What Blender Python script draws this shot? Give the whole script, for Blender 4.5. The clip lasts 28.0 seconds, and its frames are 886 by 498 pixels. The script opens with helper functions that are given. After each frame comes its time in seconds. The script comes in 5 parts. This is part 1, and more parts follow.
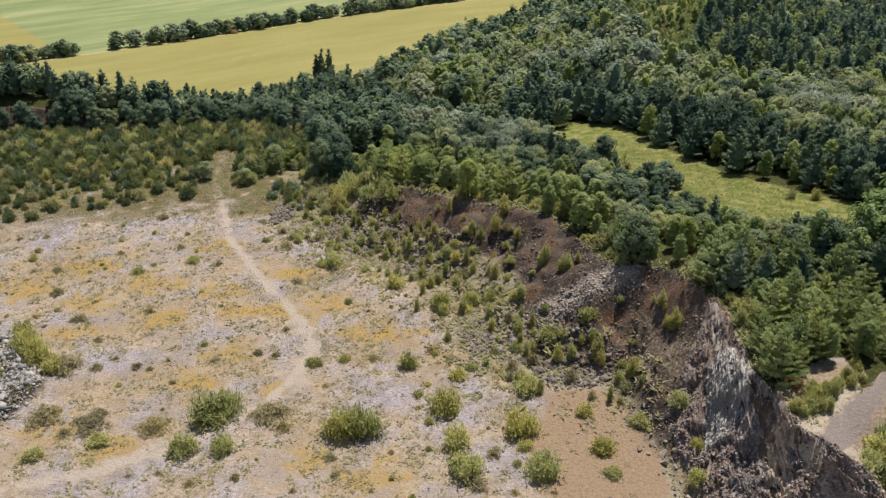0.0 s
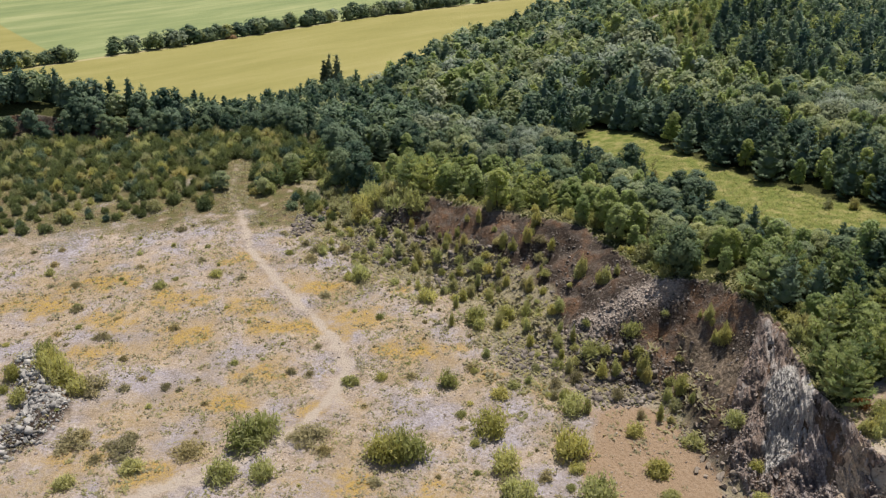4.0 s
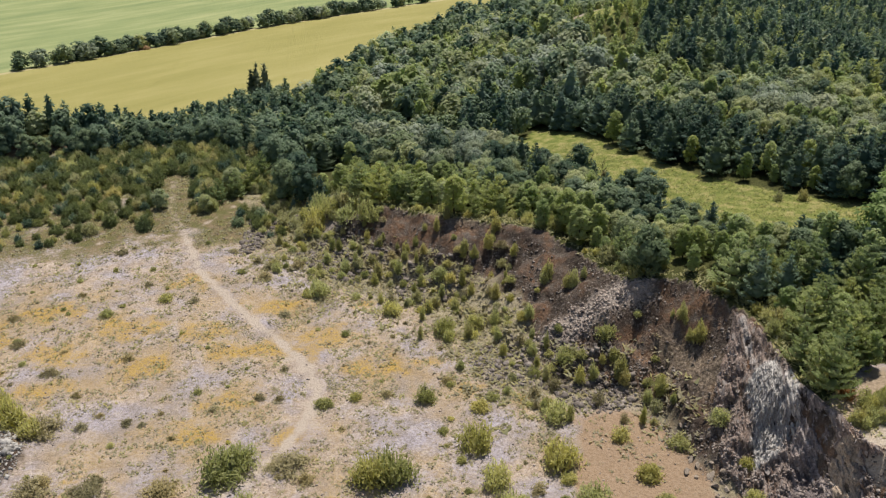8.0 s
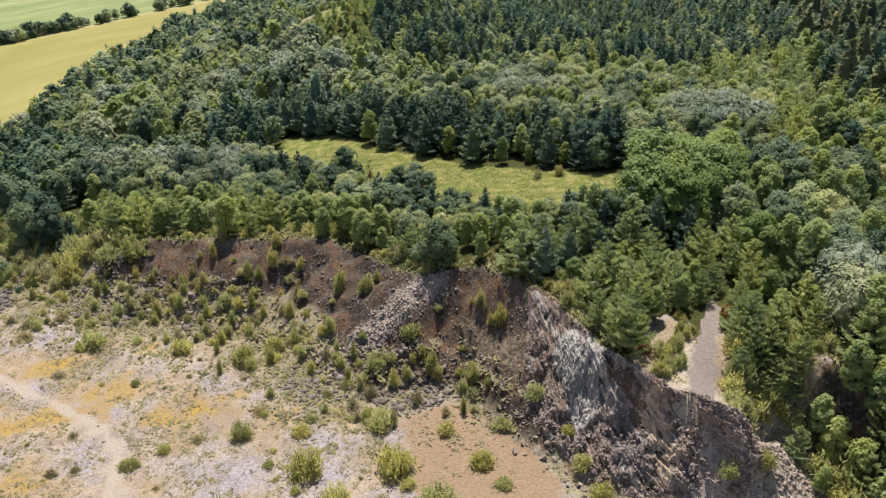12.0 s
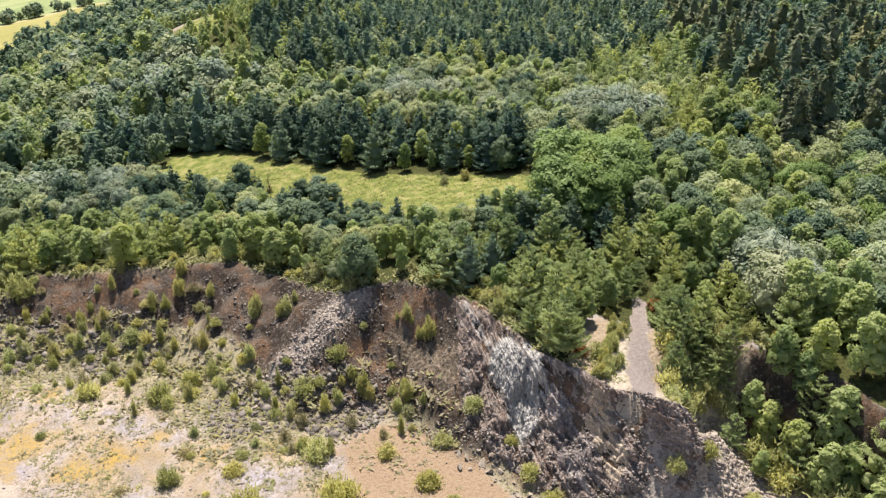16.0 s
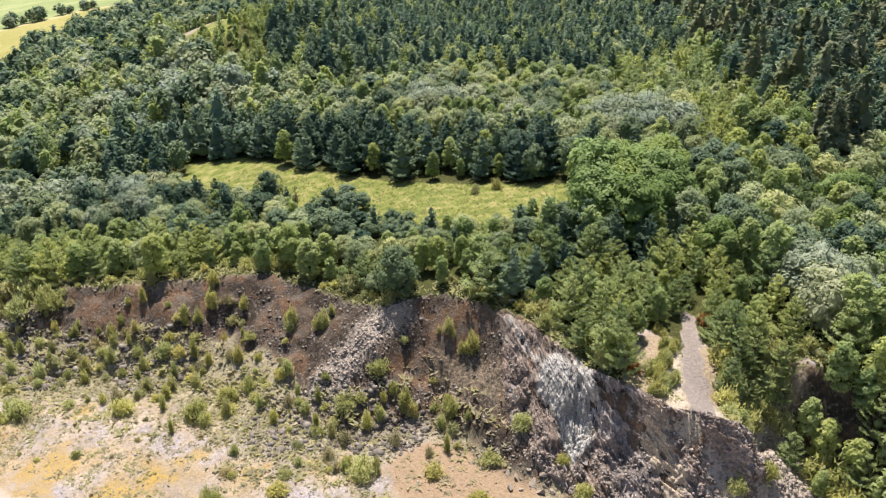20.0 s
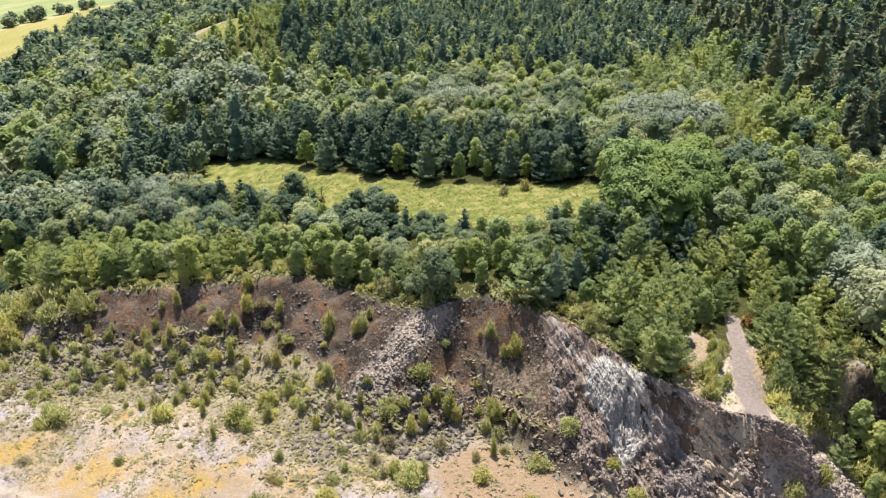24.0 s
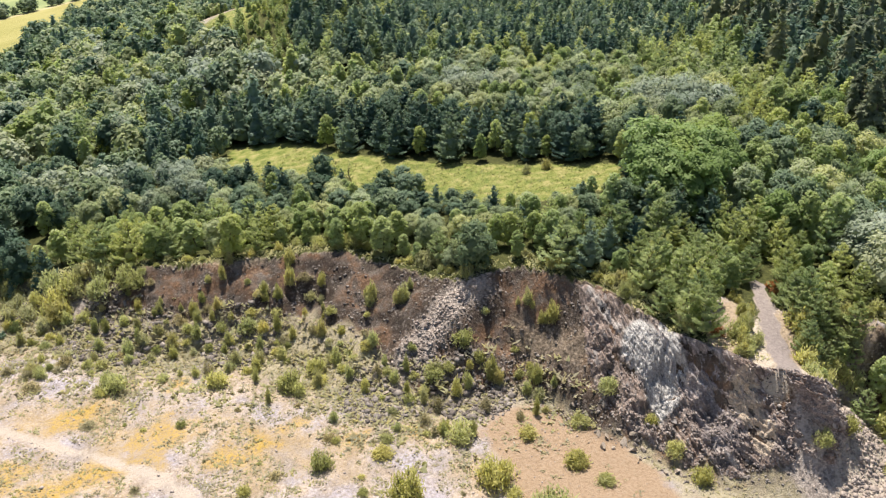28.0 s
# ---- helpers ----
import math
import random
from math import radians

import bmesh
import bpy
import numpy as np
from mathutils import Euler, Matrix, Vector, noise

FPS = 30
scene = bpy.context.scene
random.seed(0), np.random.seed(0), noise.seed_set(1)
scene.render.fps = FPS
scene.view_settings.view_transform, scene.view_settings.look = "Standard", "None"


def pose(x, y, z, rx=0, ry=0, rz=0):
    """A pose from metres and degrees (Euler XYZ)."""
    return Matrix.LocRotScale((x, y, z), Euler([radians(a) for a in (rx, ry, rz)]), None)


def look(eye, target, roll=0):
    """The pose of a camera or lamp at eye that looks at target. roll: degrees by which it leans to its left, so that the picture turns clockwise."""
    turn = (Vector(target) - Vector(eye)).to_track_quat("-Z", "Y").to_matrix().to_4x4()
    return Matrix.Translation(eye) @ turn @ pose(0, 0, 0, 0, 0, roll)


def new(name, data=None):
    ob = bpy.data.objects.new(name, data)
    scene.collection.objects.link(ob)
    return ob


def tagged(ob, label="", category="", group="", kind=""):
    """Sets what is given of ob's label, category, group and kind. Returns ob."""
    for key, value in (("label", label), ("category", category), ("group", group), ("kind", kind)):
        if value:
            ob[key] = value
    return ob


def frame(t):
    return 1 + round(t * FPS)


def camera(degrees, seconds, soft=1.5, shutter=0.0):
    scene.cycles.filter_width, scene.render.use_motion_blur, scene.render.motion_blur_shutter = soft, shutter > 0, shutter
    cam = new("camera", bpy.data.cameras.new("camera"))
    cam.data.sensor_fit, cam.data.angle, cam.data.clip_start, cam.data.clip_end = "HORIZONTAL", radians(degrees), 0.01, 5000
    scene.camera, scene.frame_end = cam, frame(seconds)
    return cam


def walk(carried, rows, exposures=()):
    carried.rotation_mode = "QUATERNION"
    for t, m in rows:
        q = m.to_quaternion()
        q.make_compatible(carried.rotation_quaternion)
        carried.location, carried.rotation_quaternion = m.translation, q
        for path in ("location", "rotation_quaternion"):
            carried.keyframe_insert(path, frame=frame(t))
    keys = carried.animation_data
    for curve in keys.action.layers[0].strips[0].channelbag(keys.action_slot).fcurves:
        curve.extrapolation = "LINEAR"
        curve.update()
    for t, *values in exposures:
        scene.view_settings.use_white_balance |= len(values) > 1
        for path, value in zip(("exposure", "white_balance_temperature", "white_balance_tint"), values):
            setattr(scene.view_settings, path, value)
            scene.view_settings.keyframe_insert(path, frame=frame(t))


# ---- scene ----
cam = camera(54.96, 28.0, 1.25)


def aim(x, y, z, heading, down, roll=0):
    h, d = radians(heading), radians(down)
    way = Vector((math.sin(h) * math.cos(d), math.cos(h) * math.cos(d), -math.sin(d)))
    return look((x, y, z), Vector((x, y, z)) + way * 50, roll)


# seconds, eye x y z, heading, tilt down, lean
ROWS = [
    (0.0, 0.00, 0.00, 50.74, 0.00, 27.37, 0.00),
    (0.5, -0.63, 0.43, 50.69, 0.10, 27.35, -0.01),
    (1.0, -1.23, 0.85, 50.65, 0.18, 27.32, -0.00),
    (1.5, -1.86, 1.25, 50.60, 0.29, 27.29, 0.01),
    (2.0, -2.50, 1.63, 50.53, 0.41, 27.25, 0.02),
    (2.5, -3.14, 1.98, 50.47, 0.51, 27.21, 0.04),
    (3.0, -3.78, 2.35, 50.45, 0.62, 27.20, 0.09),
    (3.5, -4.45, 2.71, 50.40, 0.75, 27.16, 0.11),
    (5.5, -6.91, 4.11, 50.18, 1.09, 27.02, 0.18),
    (6.0, -7.55, 4.48, 50.13, 1.19, 27.01, 0.18),
    (6.5, -8.16, 4.85, 50.10, 1.33, 27.00, 0.16),
    (7.0, -8.76, 5.21, 50.07, 2.99, 26.97, 0.10),
    (7.5, -9.36, 5.52, 50.03, 4.93, 26.93, 0.07),
    (8.0, -9.95, 5.86, 49.98, 6.99, 26.89, 0.04),
    (8.5, -10.52, 6.21, 49.94, 9.29, 26.85, 0.01),
    (9.0, -11.09, 6.55, 49.90, 11.66, 26.80, -0.04),
    (9.5, -11.62, 6.91, 49.88, 14.07, 26.79, -0.07),
    (10.0, -12.15, 7.29, 49.86, 16.48, 26.76, -0.07),
    (10.5, -12.70, 7.69, 49.84, 18.81, 26.75, -0.08),
    (11.0, -13.19, 8.12, 49.83, 21.18, 26.74, -0.06),
    (11.5, -13.61, 8.56, 49.82, 23.62, 26.76, -0.13),
    (12.0, -13.97, 9.01, 49.83, 26.07, 26.78, -0.19),
    (12.5, -14.34, 9.45, 49.90, 28.55, 26.83, -0.29),
    (13.0, -14.74, 9.90, 49.97, 31.06, 26.86, -0.31),
    (13.5, -15.13, 10.38, 50.06, 33.62, 26.88, -0.31),
    (15.5, -16.21, 12.80, 49.97, 35.25, 26.81, -0.22),
    (16.0, -16.49, 13.44, 49.92, 35.27, 26.77, -0.17),
    (16.5, -16.77, 14.06, 49.90, 35.28, 26.71, -0.15),
    (17.0, -17.05, 14.68, 49.90, 35.31, 26.69, -0.11),
    (17.5, -17.34, 15.27, 49.91, 35.34, 26.67, -0.09),
    (18.0, -17.61, 15.82, 49.88, 35.38, 26.62, -0.03),
    (18.5, -17.90, 16.34, 49.89, 35.42, 26.59, -0.03),
    (19.0, -18.22, 16.83, 49.88, 35.46, 26.56, -0.00),
    (19.5, -18.58, 17.32, 49.85, 35.53, 26.53, 0.04),
    (20.0, -18.98, 17.81, 49.82, 35.60, 26.52, 0.04),
    (20.5, -19.38, 18.27, 49.79, 35.66, 26.51, 0.08),
    (21.0, -19.78, 18.73, 49.77, 35.74, 26.50, 0.06),
    (21.5, -20.21, 19.15, 49.77, 35.83, 26.49, 0.10),
    (23.5, -21.90, 20.86, 49.79, 36.14, 26.51, 0.16),
    (24.0, -22.39, 21.18, 49.79, 36.19, 26.58, 0.13),
    (24.5, -23.01, 21.39, 49.78, 36.28, 26.74, 0.11),
    (25.0, -23.75, 21.49, 49.77, 36.69, 26.91, 0.08),
    (25.5, -24.58, 21.50, 49.76, 37.08, 27.04, 0.06),
    (26.0, -25.50, 21.42, 49.77, 37.20, 27.11, 0.10),
    (26.5, -26.48, 21.33, 49.79, 37.31, 27.12, 0.13),
    (27.0, -27.52, 21.24, 49.81, 37.42, 27.12, 0.15),
    (27.5, -28.57, 21.10, 49.81, 37.48, 27.10, 0.20),
    (28.0, -29.62, 20.98, 49.82, 37.52, 27.09, 0.19),
]
walk(cam, [(r[0], aim(*r[1:])) for r in ROWS],
     [(0.0, -0.16, 6850, 11), (10.0, -0.08, 6850, 11), (12.0, 0.16, 6850, 11), (13.5, 0.4, 6850, 11), (16.0, 0.56, 6850, 11), (28.0, 0.58, 6850, 11)])

# ---- light ----
SUN_EL, SUN_AZ = 65.0, 26.0   # degrees above the horizon; clockwise from +y
world = bpy.data.worlds.new("sky")
scene.world = world
world.use_nodes = True
wn = world.node_tree.nodes
sky = wn.new("ShaderNodeTexSky")
sky.sky_type = "NISHITA"
sky.sun_disc = False
sky.sun_elevation = radians(SUN_EL)
sky.sun_rotation = radians(SUN_AZ)
wn["Background"].inputs["Strength"].default_value = 0.086
world.node_tree.links.new(sky.outputs[0], wn["Background"].inputs["Color"])
sun = new("sun", bpy.data.lights.new("sun", "SUN"))
sun.data.energy, sun.data.angle, sun.data.color = 5.6, radians(0.6), (1.0, 0.95, 0.86)
a, e = radians(SUN_AZ), radians(SUN_EL)
sun.matrix_world = look((math.sin(a) * math.cos(e) * 300, math.cos(a) * math.cos(e) * 300, math.sin(e) * 300), (0, 0, 0))

# ---- helpers of this scene ----
RNG = np.random.default_rng(7)


def part(name, mesh, material, parent=None, label=""):
    ob = new(name, mesh)
    if material and not mesh.materials:
        mesh.materials.append(material)
    if parent:
        ob.parent = parent
    if label:
        tagged(ob, label)
    return ob


def mesh_of(name, verts, faces, smooth=False):
    me = bpy.data.meshes.new(name)
    verts = np.asarray(verts, np.float32)
    faces = np.asarray(faces, np.int32)
    me.vertices.add(len(verts))
    me.vertices.foreach_set("co", verts.ravel())
    n = faces.shape[1]
    me.loops.add(len(faces) * n)
    me.loops.foreach_set("vertex_index", faces.ravel())
    me.polygons.add(len(faces))
    me.polygons.foreach_set("loop_start", np.arange(0, len(faces) * n, n, dtype=np.int32))
    me.update(calc_edges=True)
    if smooth:
        me.polygons.foreach_set("use_smooth", np.ones(len(faces), bool))
    return me


def attr(me, name, values):
    me.attributes.new(name, "FLOAT", "POINT").data.foreach_set("value", np.asarray(values, np.float32))


def smooth01(x, a, b):
    t = np.clip((x - a) / (b - a), 0, 1)
    return t * t * (3 - 2 * t)


GRADS = np.random.default_rng(3).normal(size=(256, 2))
GRADS /= np.linalg.norm(GRADS, axis=1, keepdims=True)
PERM = np.random.default_rng(5).permutation(256)


def pnoise(x, y):
    """Gradient noise in the plane, about -0.7 to 0.7."""
    xi, yi = np.floor(x).astype(int), np.floor(y).astype(int)
    fx, fy = x - xi, y - yi
    u, v = fx * fx * fx * (fx * (fx * 6 - 15) + 10), fy * fy * fy * (fy * (fy * 6 - 15) + 10)

    def g(i, j):
        k = GRADS[PERM[(PERM[(xi + i) % 256] + yi + j) % 256]]
        return k[..., 0] * (fx - i) + k[..., 1] * (fy - j)

    return (g(0, 0) * (1 - u) + g(1, 0) * u) * (1 - v) + (g(0, 1) * (1 - u) + g(1, 1) * u) * v


def fbm(x, y, octaves=4, seed=0.0):
    total, amp = 0, 1.0
    for k in range(octaves):
        total = total + amp * pnoise(x * 2**k + seed + 17.3 * k, y * 2**k + 31.7 * k - seed)
        amp *= 0.5
    return total


def to_line(x, y, line):
    """Distance to a polyline."""
    best = np.full(np.shape(x), 1e9)
    for (ax, ay), (bx, by) in zip(line[:-1], line[1:]):
        dx, dy = bx - ax, by - ay
        t = np.clip(((x - ax) * dx + (y - ay) * dy) / (dx * dx + dy * dy), 0, 1)
        best = np.minimum(best, np.hypot(x - ax - t * dx, y - ay - t * dy))
    return best


def inside(x, y, poly):
    res = np.zeros(np.shape(x), bool)
    for (ax, ay), (bx, by) in zip(poly, poly[1:] + poly[:1]):
        cross = (ay > y) != (by > y)
        res ^= cross & (x < (bx - ax) * (y - ay) / (by - ay + 1e-12) + ax)
    return res


# ---- the plan, in metres: quarry floor at z 0, x to the right, y ahead ----
RIM = [(-120, 143), (-80, 145), (-58, 147), (-42, 152), (-26, 153), (-17, 137), (-15, 121), (-12, 113), (-7.5, 109), (-3, 105.5),
       (1.5, 101.5), (8, 98.5), (13.5, 94.5), (15.5, 90), (17, 86), (18.8, 80), (23.8, 77.5), (25.5, 73.3), (27, 69.3), (26.7, 64.5),
       (26.3, 59.4), (27.2, 55.2), (27.4, 52.3), (28.5, 50.5), (29.4, 48.7), (31, 47.2), (34.5, 48.3), (38, 50.3), (42, 49), (44.5, 44), (43, 38),
       (43, 30), (48, 18), (60, 0), (75, -30)]
FOOT = [(-120, 139), (-80, 140.5), (-58, 142.5), (-42, 146), (-30, 146), (-22, 135), (-21, 122), (-18, 111), (-14, 104.5), (-10.5, 98.5),
        (-1, 92.5), (3.6, 85), (6, 77.5), (11, 72.5), (17, 69.7), (18.4, 64.5), (19, 60.8), (20.4, 57), (21.0, 52.4), (22.8, 48.9),
        (25.0, 46.9), (27.2, 45.6), (29.8, 44.4), (32.2, 45.0), (34.8, 46.9), (36.6, 48.2), (38.4, 46.8), (39.4, 43), (41.5, 40.0), (40, 37), (39.5, 30), (44, 17), (56, -2), (70, -34)]
FAR = [(600, -200), (600, 900), (-600, 900), (-600, 150)]
RIM_POLY, FOOT_POLY = RIM + FAR, FOOT + FAR
MEADOW = [(18.5, 142), (24.5, 149), (31, 143), (34, 128), (40, 112), (45.5, 101.5), (53, 91), (48, 85.5), (42, 86.5), (36.5, 90.5), (31.5, 96.5), (29, 104), (26.6, 112), (23.5, 124), (20, 134)]
TRACK = [(29.4, 50.3), (33, 54), (37.4, 58.2), (39.6, 60.2)]
PATH = [(-37, 53.9), (-30.7, 56), (-24, 59.3), (-18, 64.8), (-15.6, 68.6), (-13.8, 74.5), (-14.8, 79), (-18, 84.2), (-22.4, 90.7), (-28.6, 101.4), (-31.6, 111.4)]
PATH_B = [(-80, 92), (-59.4, 102.3), (-52, 106.7), (-41.7, 111.2), (-31.7, 112), (-28.6, 116.6), (-25.0, 122.4)]
PATH_C = [(-31.7, 112), (-35, 120.8), (-36.2, 131.6)]
HEDGE = [(-300, 130), (-140, 266), (-123, 282), (-103, 302), (-77, 328), (-44, 366), (-21, 386), (4, 406), (90, 470)]
HEAP = [(-46, 76), (-43.4, 71.5), (-41.4, 68), (-42.2, 65), (-44.8, 62)]
FOREST_EDGE = [(-300, 178), (-120, 194), (-100, 188), (-62, 180), (-45, 178), (-36, 192), (-31, 205), (-24, 203), (-19, 197), (-12, 214),
               (-4, 246), (13, 288), (26, 314), (43, 347), (62, 388), (84, 415), (300, 640)]


def plateau(x, y):
    s = np.maximum(0, (y - 70) - 0.35 * x)
    z = 8.6 - 80 * (1 - np.exp(-s / 520))
    z = z + 17 * np.exp(-((x - 65) / 32) ** 2 - ((y - 210) / 58) ** 2)
    z = z + 11 * np.exp(-((x + 86) / 30) ** 2 - ((y - 150) / 12) ** 2) + 2.5 * np.exp(-((x + 50) / 30) ** 2 - ((y - 150) / 10) ** 2)
    crest = np.interp(x, [-18, -11, -7, 2, 8, 14, 18], [0, 1.9, 2.3, 1.7, 1.3, 0.8, 0])
    z = z + crest * np.exp(-(to_line(x, y, RIM[7:16]) / 6.5) ** 2)
    z = z - 5.8 * smooth01(x, 29.0, 36.4) * smooth01(-x, -42.5, -38.5) * np.exp(-(np.maximum(y - 47.5, 0) / 4.2) ** 2)
    z = z - 1.2 * np.exp(-((x - 16) / 7) ** 2 - ((y - 84) / 9) ** 2)
    return z


def height(x, y):
    x, y = np.asarray(x, float), np.asarray(y, float)
    up, low = plateau(x, y), 0.25 * fbm(x / 14, y / 14, 3) + 0.05 * fbm(x / 2.2, y / 2.2, 2)
    low = low + 1.1 * smooth01(-to_line(x, y, HEAP), -2.6, -0.3)
    low = low + 2.3 * smooth01(-to_line(x, y, [(26.5, 47.5), (30, 46.5), (33, 47)]), -5, 0) + 2.0 * smooth01(-to_line(x, y, [(34.6, 47.8), (37, 49.5)]), -7, 0)
    wx = x + 1.1 * fbm(x / 4.5, y / 4.5, 3, 14.0)
    wy = y + 1.1 * fbm(x / 4.5, y / 4.5, 3, 27.0)
    df, dr = to_line(wx, wy, FOOT), to_line(wx, wy, RIM)
    top, bottom = inside(wx, wy, RIM_POLY), ~inside(wx, wy, FOOT_POLY)
    u = np.where(top, 1.0, np.where(bottom, 0.0, df / (df + dr + 1e-9)))
    prof = 0.62 * u + 0.38 * u**2.2
    wall = 0.32 * smooth01(x, 18, 21) * smooth01(-y, -65, -59) * smooth01(-x, -33, -31)
    prof = prof + wall * (0.45 * np.minimum(u, 0.62) + 0.72 * smooth01(u, 0.6, 0.97) - prof)
    rough = np.clip(4 * u * (1 - u), 0, 1) * (1.3 * fbm(x / 3.5, y / 3.5, 4, 5.0) + 0.7 * np.abs(fbm(x / 1.8, y / 1.8, 3, 6.0)))
    far = smooth01(np.hypot(x, y - 80), 300, 600)
    return low * (1 - u) * (1 - far) + up * prof + rough + np.where(top, 0.18 * fbm(x / 6, y / 6, 3, 9.0) * (1 - far), 0)

# ---- materials ----
def material(name, rough=0.9, spec=0.2):
    m = bpy.data.materials.new(name)
    m.use_nodes = True
    b = m.node_tree.nodes["Principled BSDF"]
    b.inputs["Roughness"].default_value = rough
    b.inputs["Specular IOR Level"].default_value = spec
    return m, m.node_tree.nodes, m.node_tree.links, b


def n_noise(nodes, links, scale, detail=4.0, rough=0.55, coord=None):
    t = nodes.new("ShaderNodeTexNoise")
    t.inputs["Scale"].default_value, t.inputs["Detail"].default_value, t.inputs["Roughness"].default_value = scale, detail, rough
    if coord is None:
        coord = nodes.new("ShaderNodeTexCoord").outputs["Object"]
    links.new(coord, t.inputs["Vector"])
    return t.outputs["Fac"]


def n_ramp(nodes, links, fac, *stops):
    r = nodes.new("ShaderNodeValToRGB")
    els = r.color_ramp.elements
    while len(els) < len(stops):
        els.new(0.5)
    for el, (p, c) in zip(els, stops):
        el.position, el.color = p, (*c, 1) if len(c) == 3 else c
    links.new(fac, r.inputs["Fac"])
    return r.outputs["Color"]


def n_mix(nodes, links, fac, a, b, mode="MIX"):
    m = nodes.new("ShaderNodeMix")
    m.data_type, m.blend_type = "RGBA", mode
    for sock, v in ((m.inputs[0], fac), (m.inputs[6], a), (m.inputs[7], b)):
        if isinstance(v, (int, float)):
            sock.default_value = v
        elif isinstance(v, tuple):
            sock.default_value = (*v, 1)
        else:
            links.new(v, sock)
    return m.outputs[2]


def n_math(nodes, links, op, a, b=0.0, clamp=False):
    m = nodes.new("ShaderNodeMath")
    m.operation, m.use_clamp = op, clamp
    for sock, v in ((m.inputs[0], a), (m.inputs[1], b)):
        if isinstance(v, (int, float)):
            sock.default_value = v
        else:
            links.new(v, sock)
    return m.outputs[0]


def n_attr(nodes, name):
    a = nodes.new("ShaderNodeAttribute")
    a.attribute_name = name
    return a.outputs["Fac"]


def n_bump(nodes, links, bsdf, fac, strength, distance):
    b = nodes.new("ShaderNodeBump")
    b.inputs["Strength"].default_value, b.inputs["Distance"].default_value = strength, distance
    links.new(fac, b.inputs["Height"])
    links.new(b.outputs["Normal"], bsdf.inputs["Normal"])


def edge(nodes, links, mask, fac, width=0.35):
    """A mask whose border is broken up by a noise."""
    s = n_math(nodes, links, "ADD", mask, n_math(nodes, links, "MULTIPLY", n_math(nodes, links, "SUBTRACT", fac, 0.5), 1.3))
    r = nodes.new("ShaderNodeMapRange")
    r.inputs["From Min"].default_value, r.inputs["From Max"].default_value = 0.5 - width / 2, 0.5 + width / 2
    links.new(s, r.inputs["Value"])
    return r.outputs[0]


def ground_material():
    m, N, L, b = material("ground", 0.95, 0.15)
    co = N.new("ShaderNodeTexCoord").outputs["Object"]
    big, mid, fine, grit = (n_noise(N, L, s, d, 0.6, co) for s, d in ((0.09, 3), (0.6, 4), (3.2, 5), (11.0, 3)))
    speck = n_noise(N, L, 4.2, 4, 0.7, co)
    gravel = n_ramp(N, L, mid, (0.3, (0.285, 0.24, 0.222)), (0.5, (0.385, 0.337, 0.345)), (0.68, (0.485, 0.437, 0.458)))
    gravel = n_mix(N, L, n_ramp(N, L, speck, (0.54, (0, 0, 0)), (0.64, (0.8, 0.8, 0.8))), gravel, (0.57, 0.54, 0.53))
    gravel = n_mix(N, L, n_ramp(N, L, speck, (0.32, (0.8, 0.8, 0.8)), (0.42, (0, 0, 0))), gravel, (0.19, 0.16, 0.115))
    gravel = n_mix(N, L, n_math(N, L, "MULTIPLY", n_ramp(N, L, fine, (0.42, (0, 0, 0)), (0.62, (1, 1, 1))), 0.5), gravel, (0.22, 0.177, 0.125))
    gravel = n_mix(N, L, n_ramp(N, L, big, (0.45, (0, 0, 0)), (0.62, (1, 1, 1))), gravel, n_mix(N, L, 0.5, gravel, (0.275, 0.215, 0.145)))
    # blue-grey and tan patches some metres across
    hue = n_ramp(N, L, n_noise(N, L, 0.2, 4, 0.6, co), (0.42, (1.05, 0.99, 0.86)), (0.5, (1.0, 1.0, 1.0)), (0.58, (0.94, 0.99, 1.13)))
    gravel = n_mix(N, L, 1.0, gravel, hue, "MULTIPLY")
    ochre = n_ramp(N, L, fine, (0.32, (0.24, 0.165, 0.075)), (0.46, (0.36, 0.24, 0.068)), (0.62, (0.48, 0.31, 0.036)))
    col = n_mix(N, L, n_math(N, L, "MULTIPLY", edge(N, L, n_attr(N, "ochre"), n_mix(N, L, 0.6, mid, speck), 1.1), 0.85), gravel, ochre)
    sand = n_ramp(N, L, fine, (0.3, (0.24, 0.17, 0.113)), (0.5, (0.305, 0.22, 0.152)), (0.7, (0.375, 0.285, 0.21)))
    col = n_mix(N, L, edge(N, L, n_attr(N, "sand"), mid, 0.4), col, sand)
    olive = n_mix(N, L, n_ramp(N, L, mid, (0.42, (0, 0, 0)), (0.6, (1, 1, 1))), n_ramp(N, L, fine, (0.3, (0.08, 0.082, 0.03)), (0.7, (0.17, 0.16, 0.07))), n_ramp(N, L, fine, (0.3, (0.13, 0.10, 0.055)), (0.7, (0.25, 0.195, 0.12))))
    col = n_mix(N, L, edge(N, L, n_attr(N, "weeds"), fine, 0.5), col, olive)
    lane = n_ramp(N, L, fine, (0.3, (0.385, 0.325, 0.275)), (0.7, (0.475, 0.41, 0.355)))
    col = n_mix(N, L, edge(N, L, n_attr(N, "lane"), mid, 0.35), col, lane)
    soil = n_ramp(N, L, fine, (0.28, (0.06, 0.034, 0.022)), (0.5, (0.165, 0.095, 0.06)), (0.72, (0.29, 0.19, 0.125)))
    soil = n_mix(N, L, n_ramp(N, L, mid, (0.42, (0, 0, 0)), (0.6, (1, 1, 1))), soil, n_ramp(N, L, grit, (0.35, (0.07, 0.058, 0.05)), (0.65, (0.22, 0.185, 0.165))))
    shard = N.new("ShaderNodeTexVoronoi")
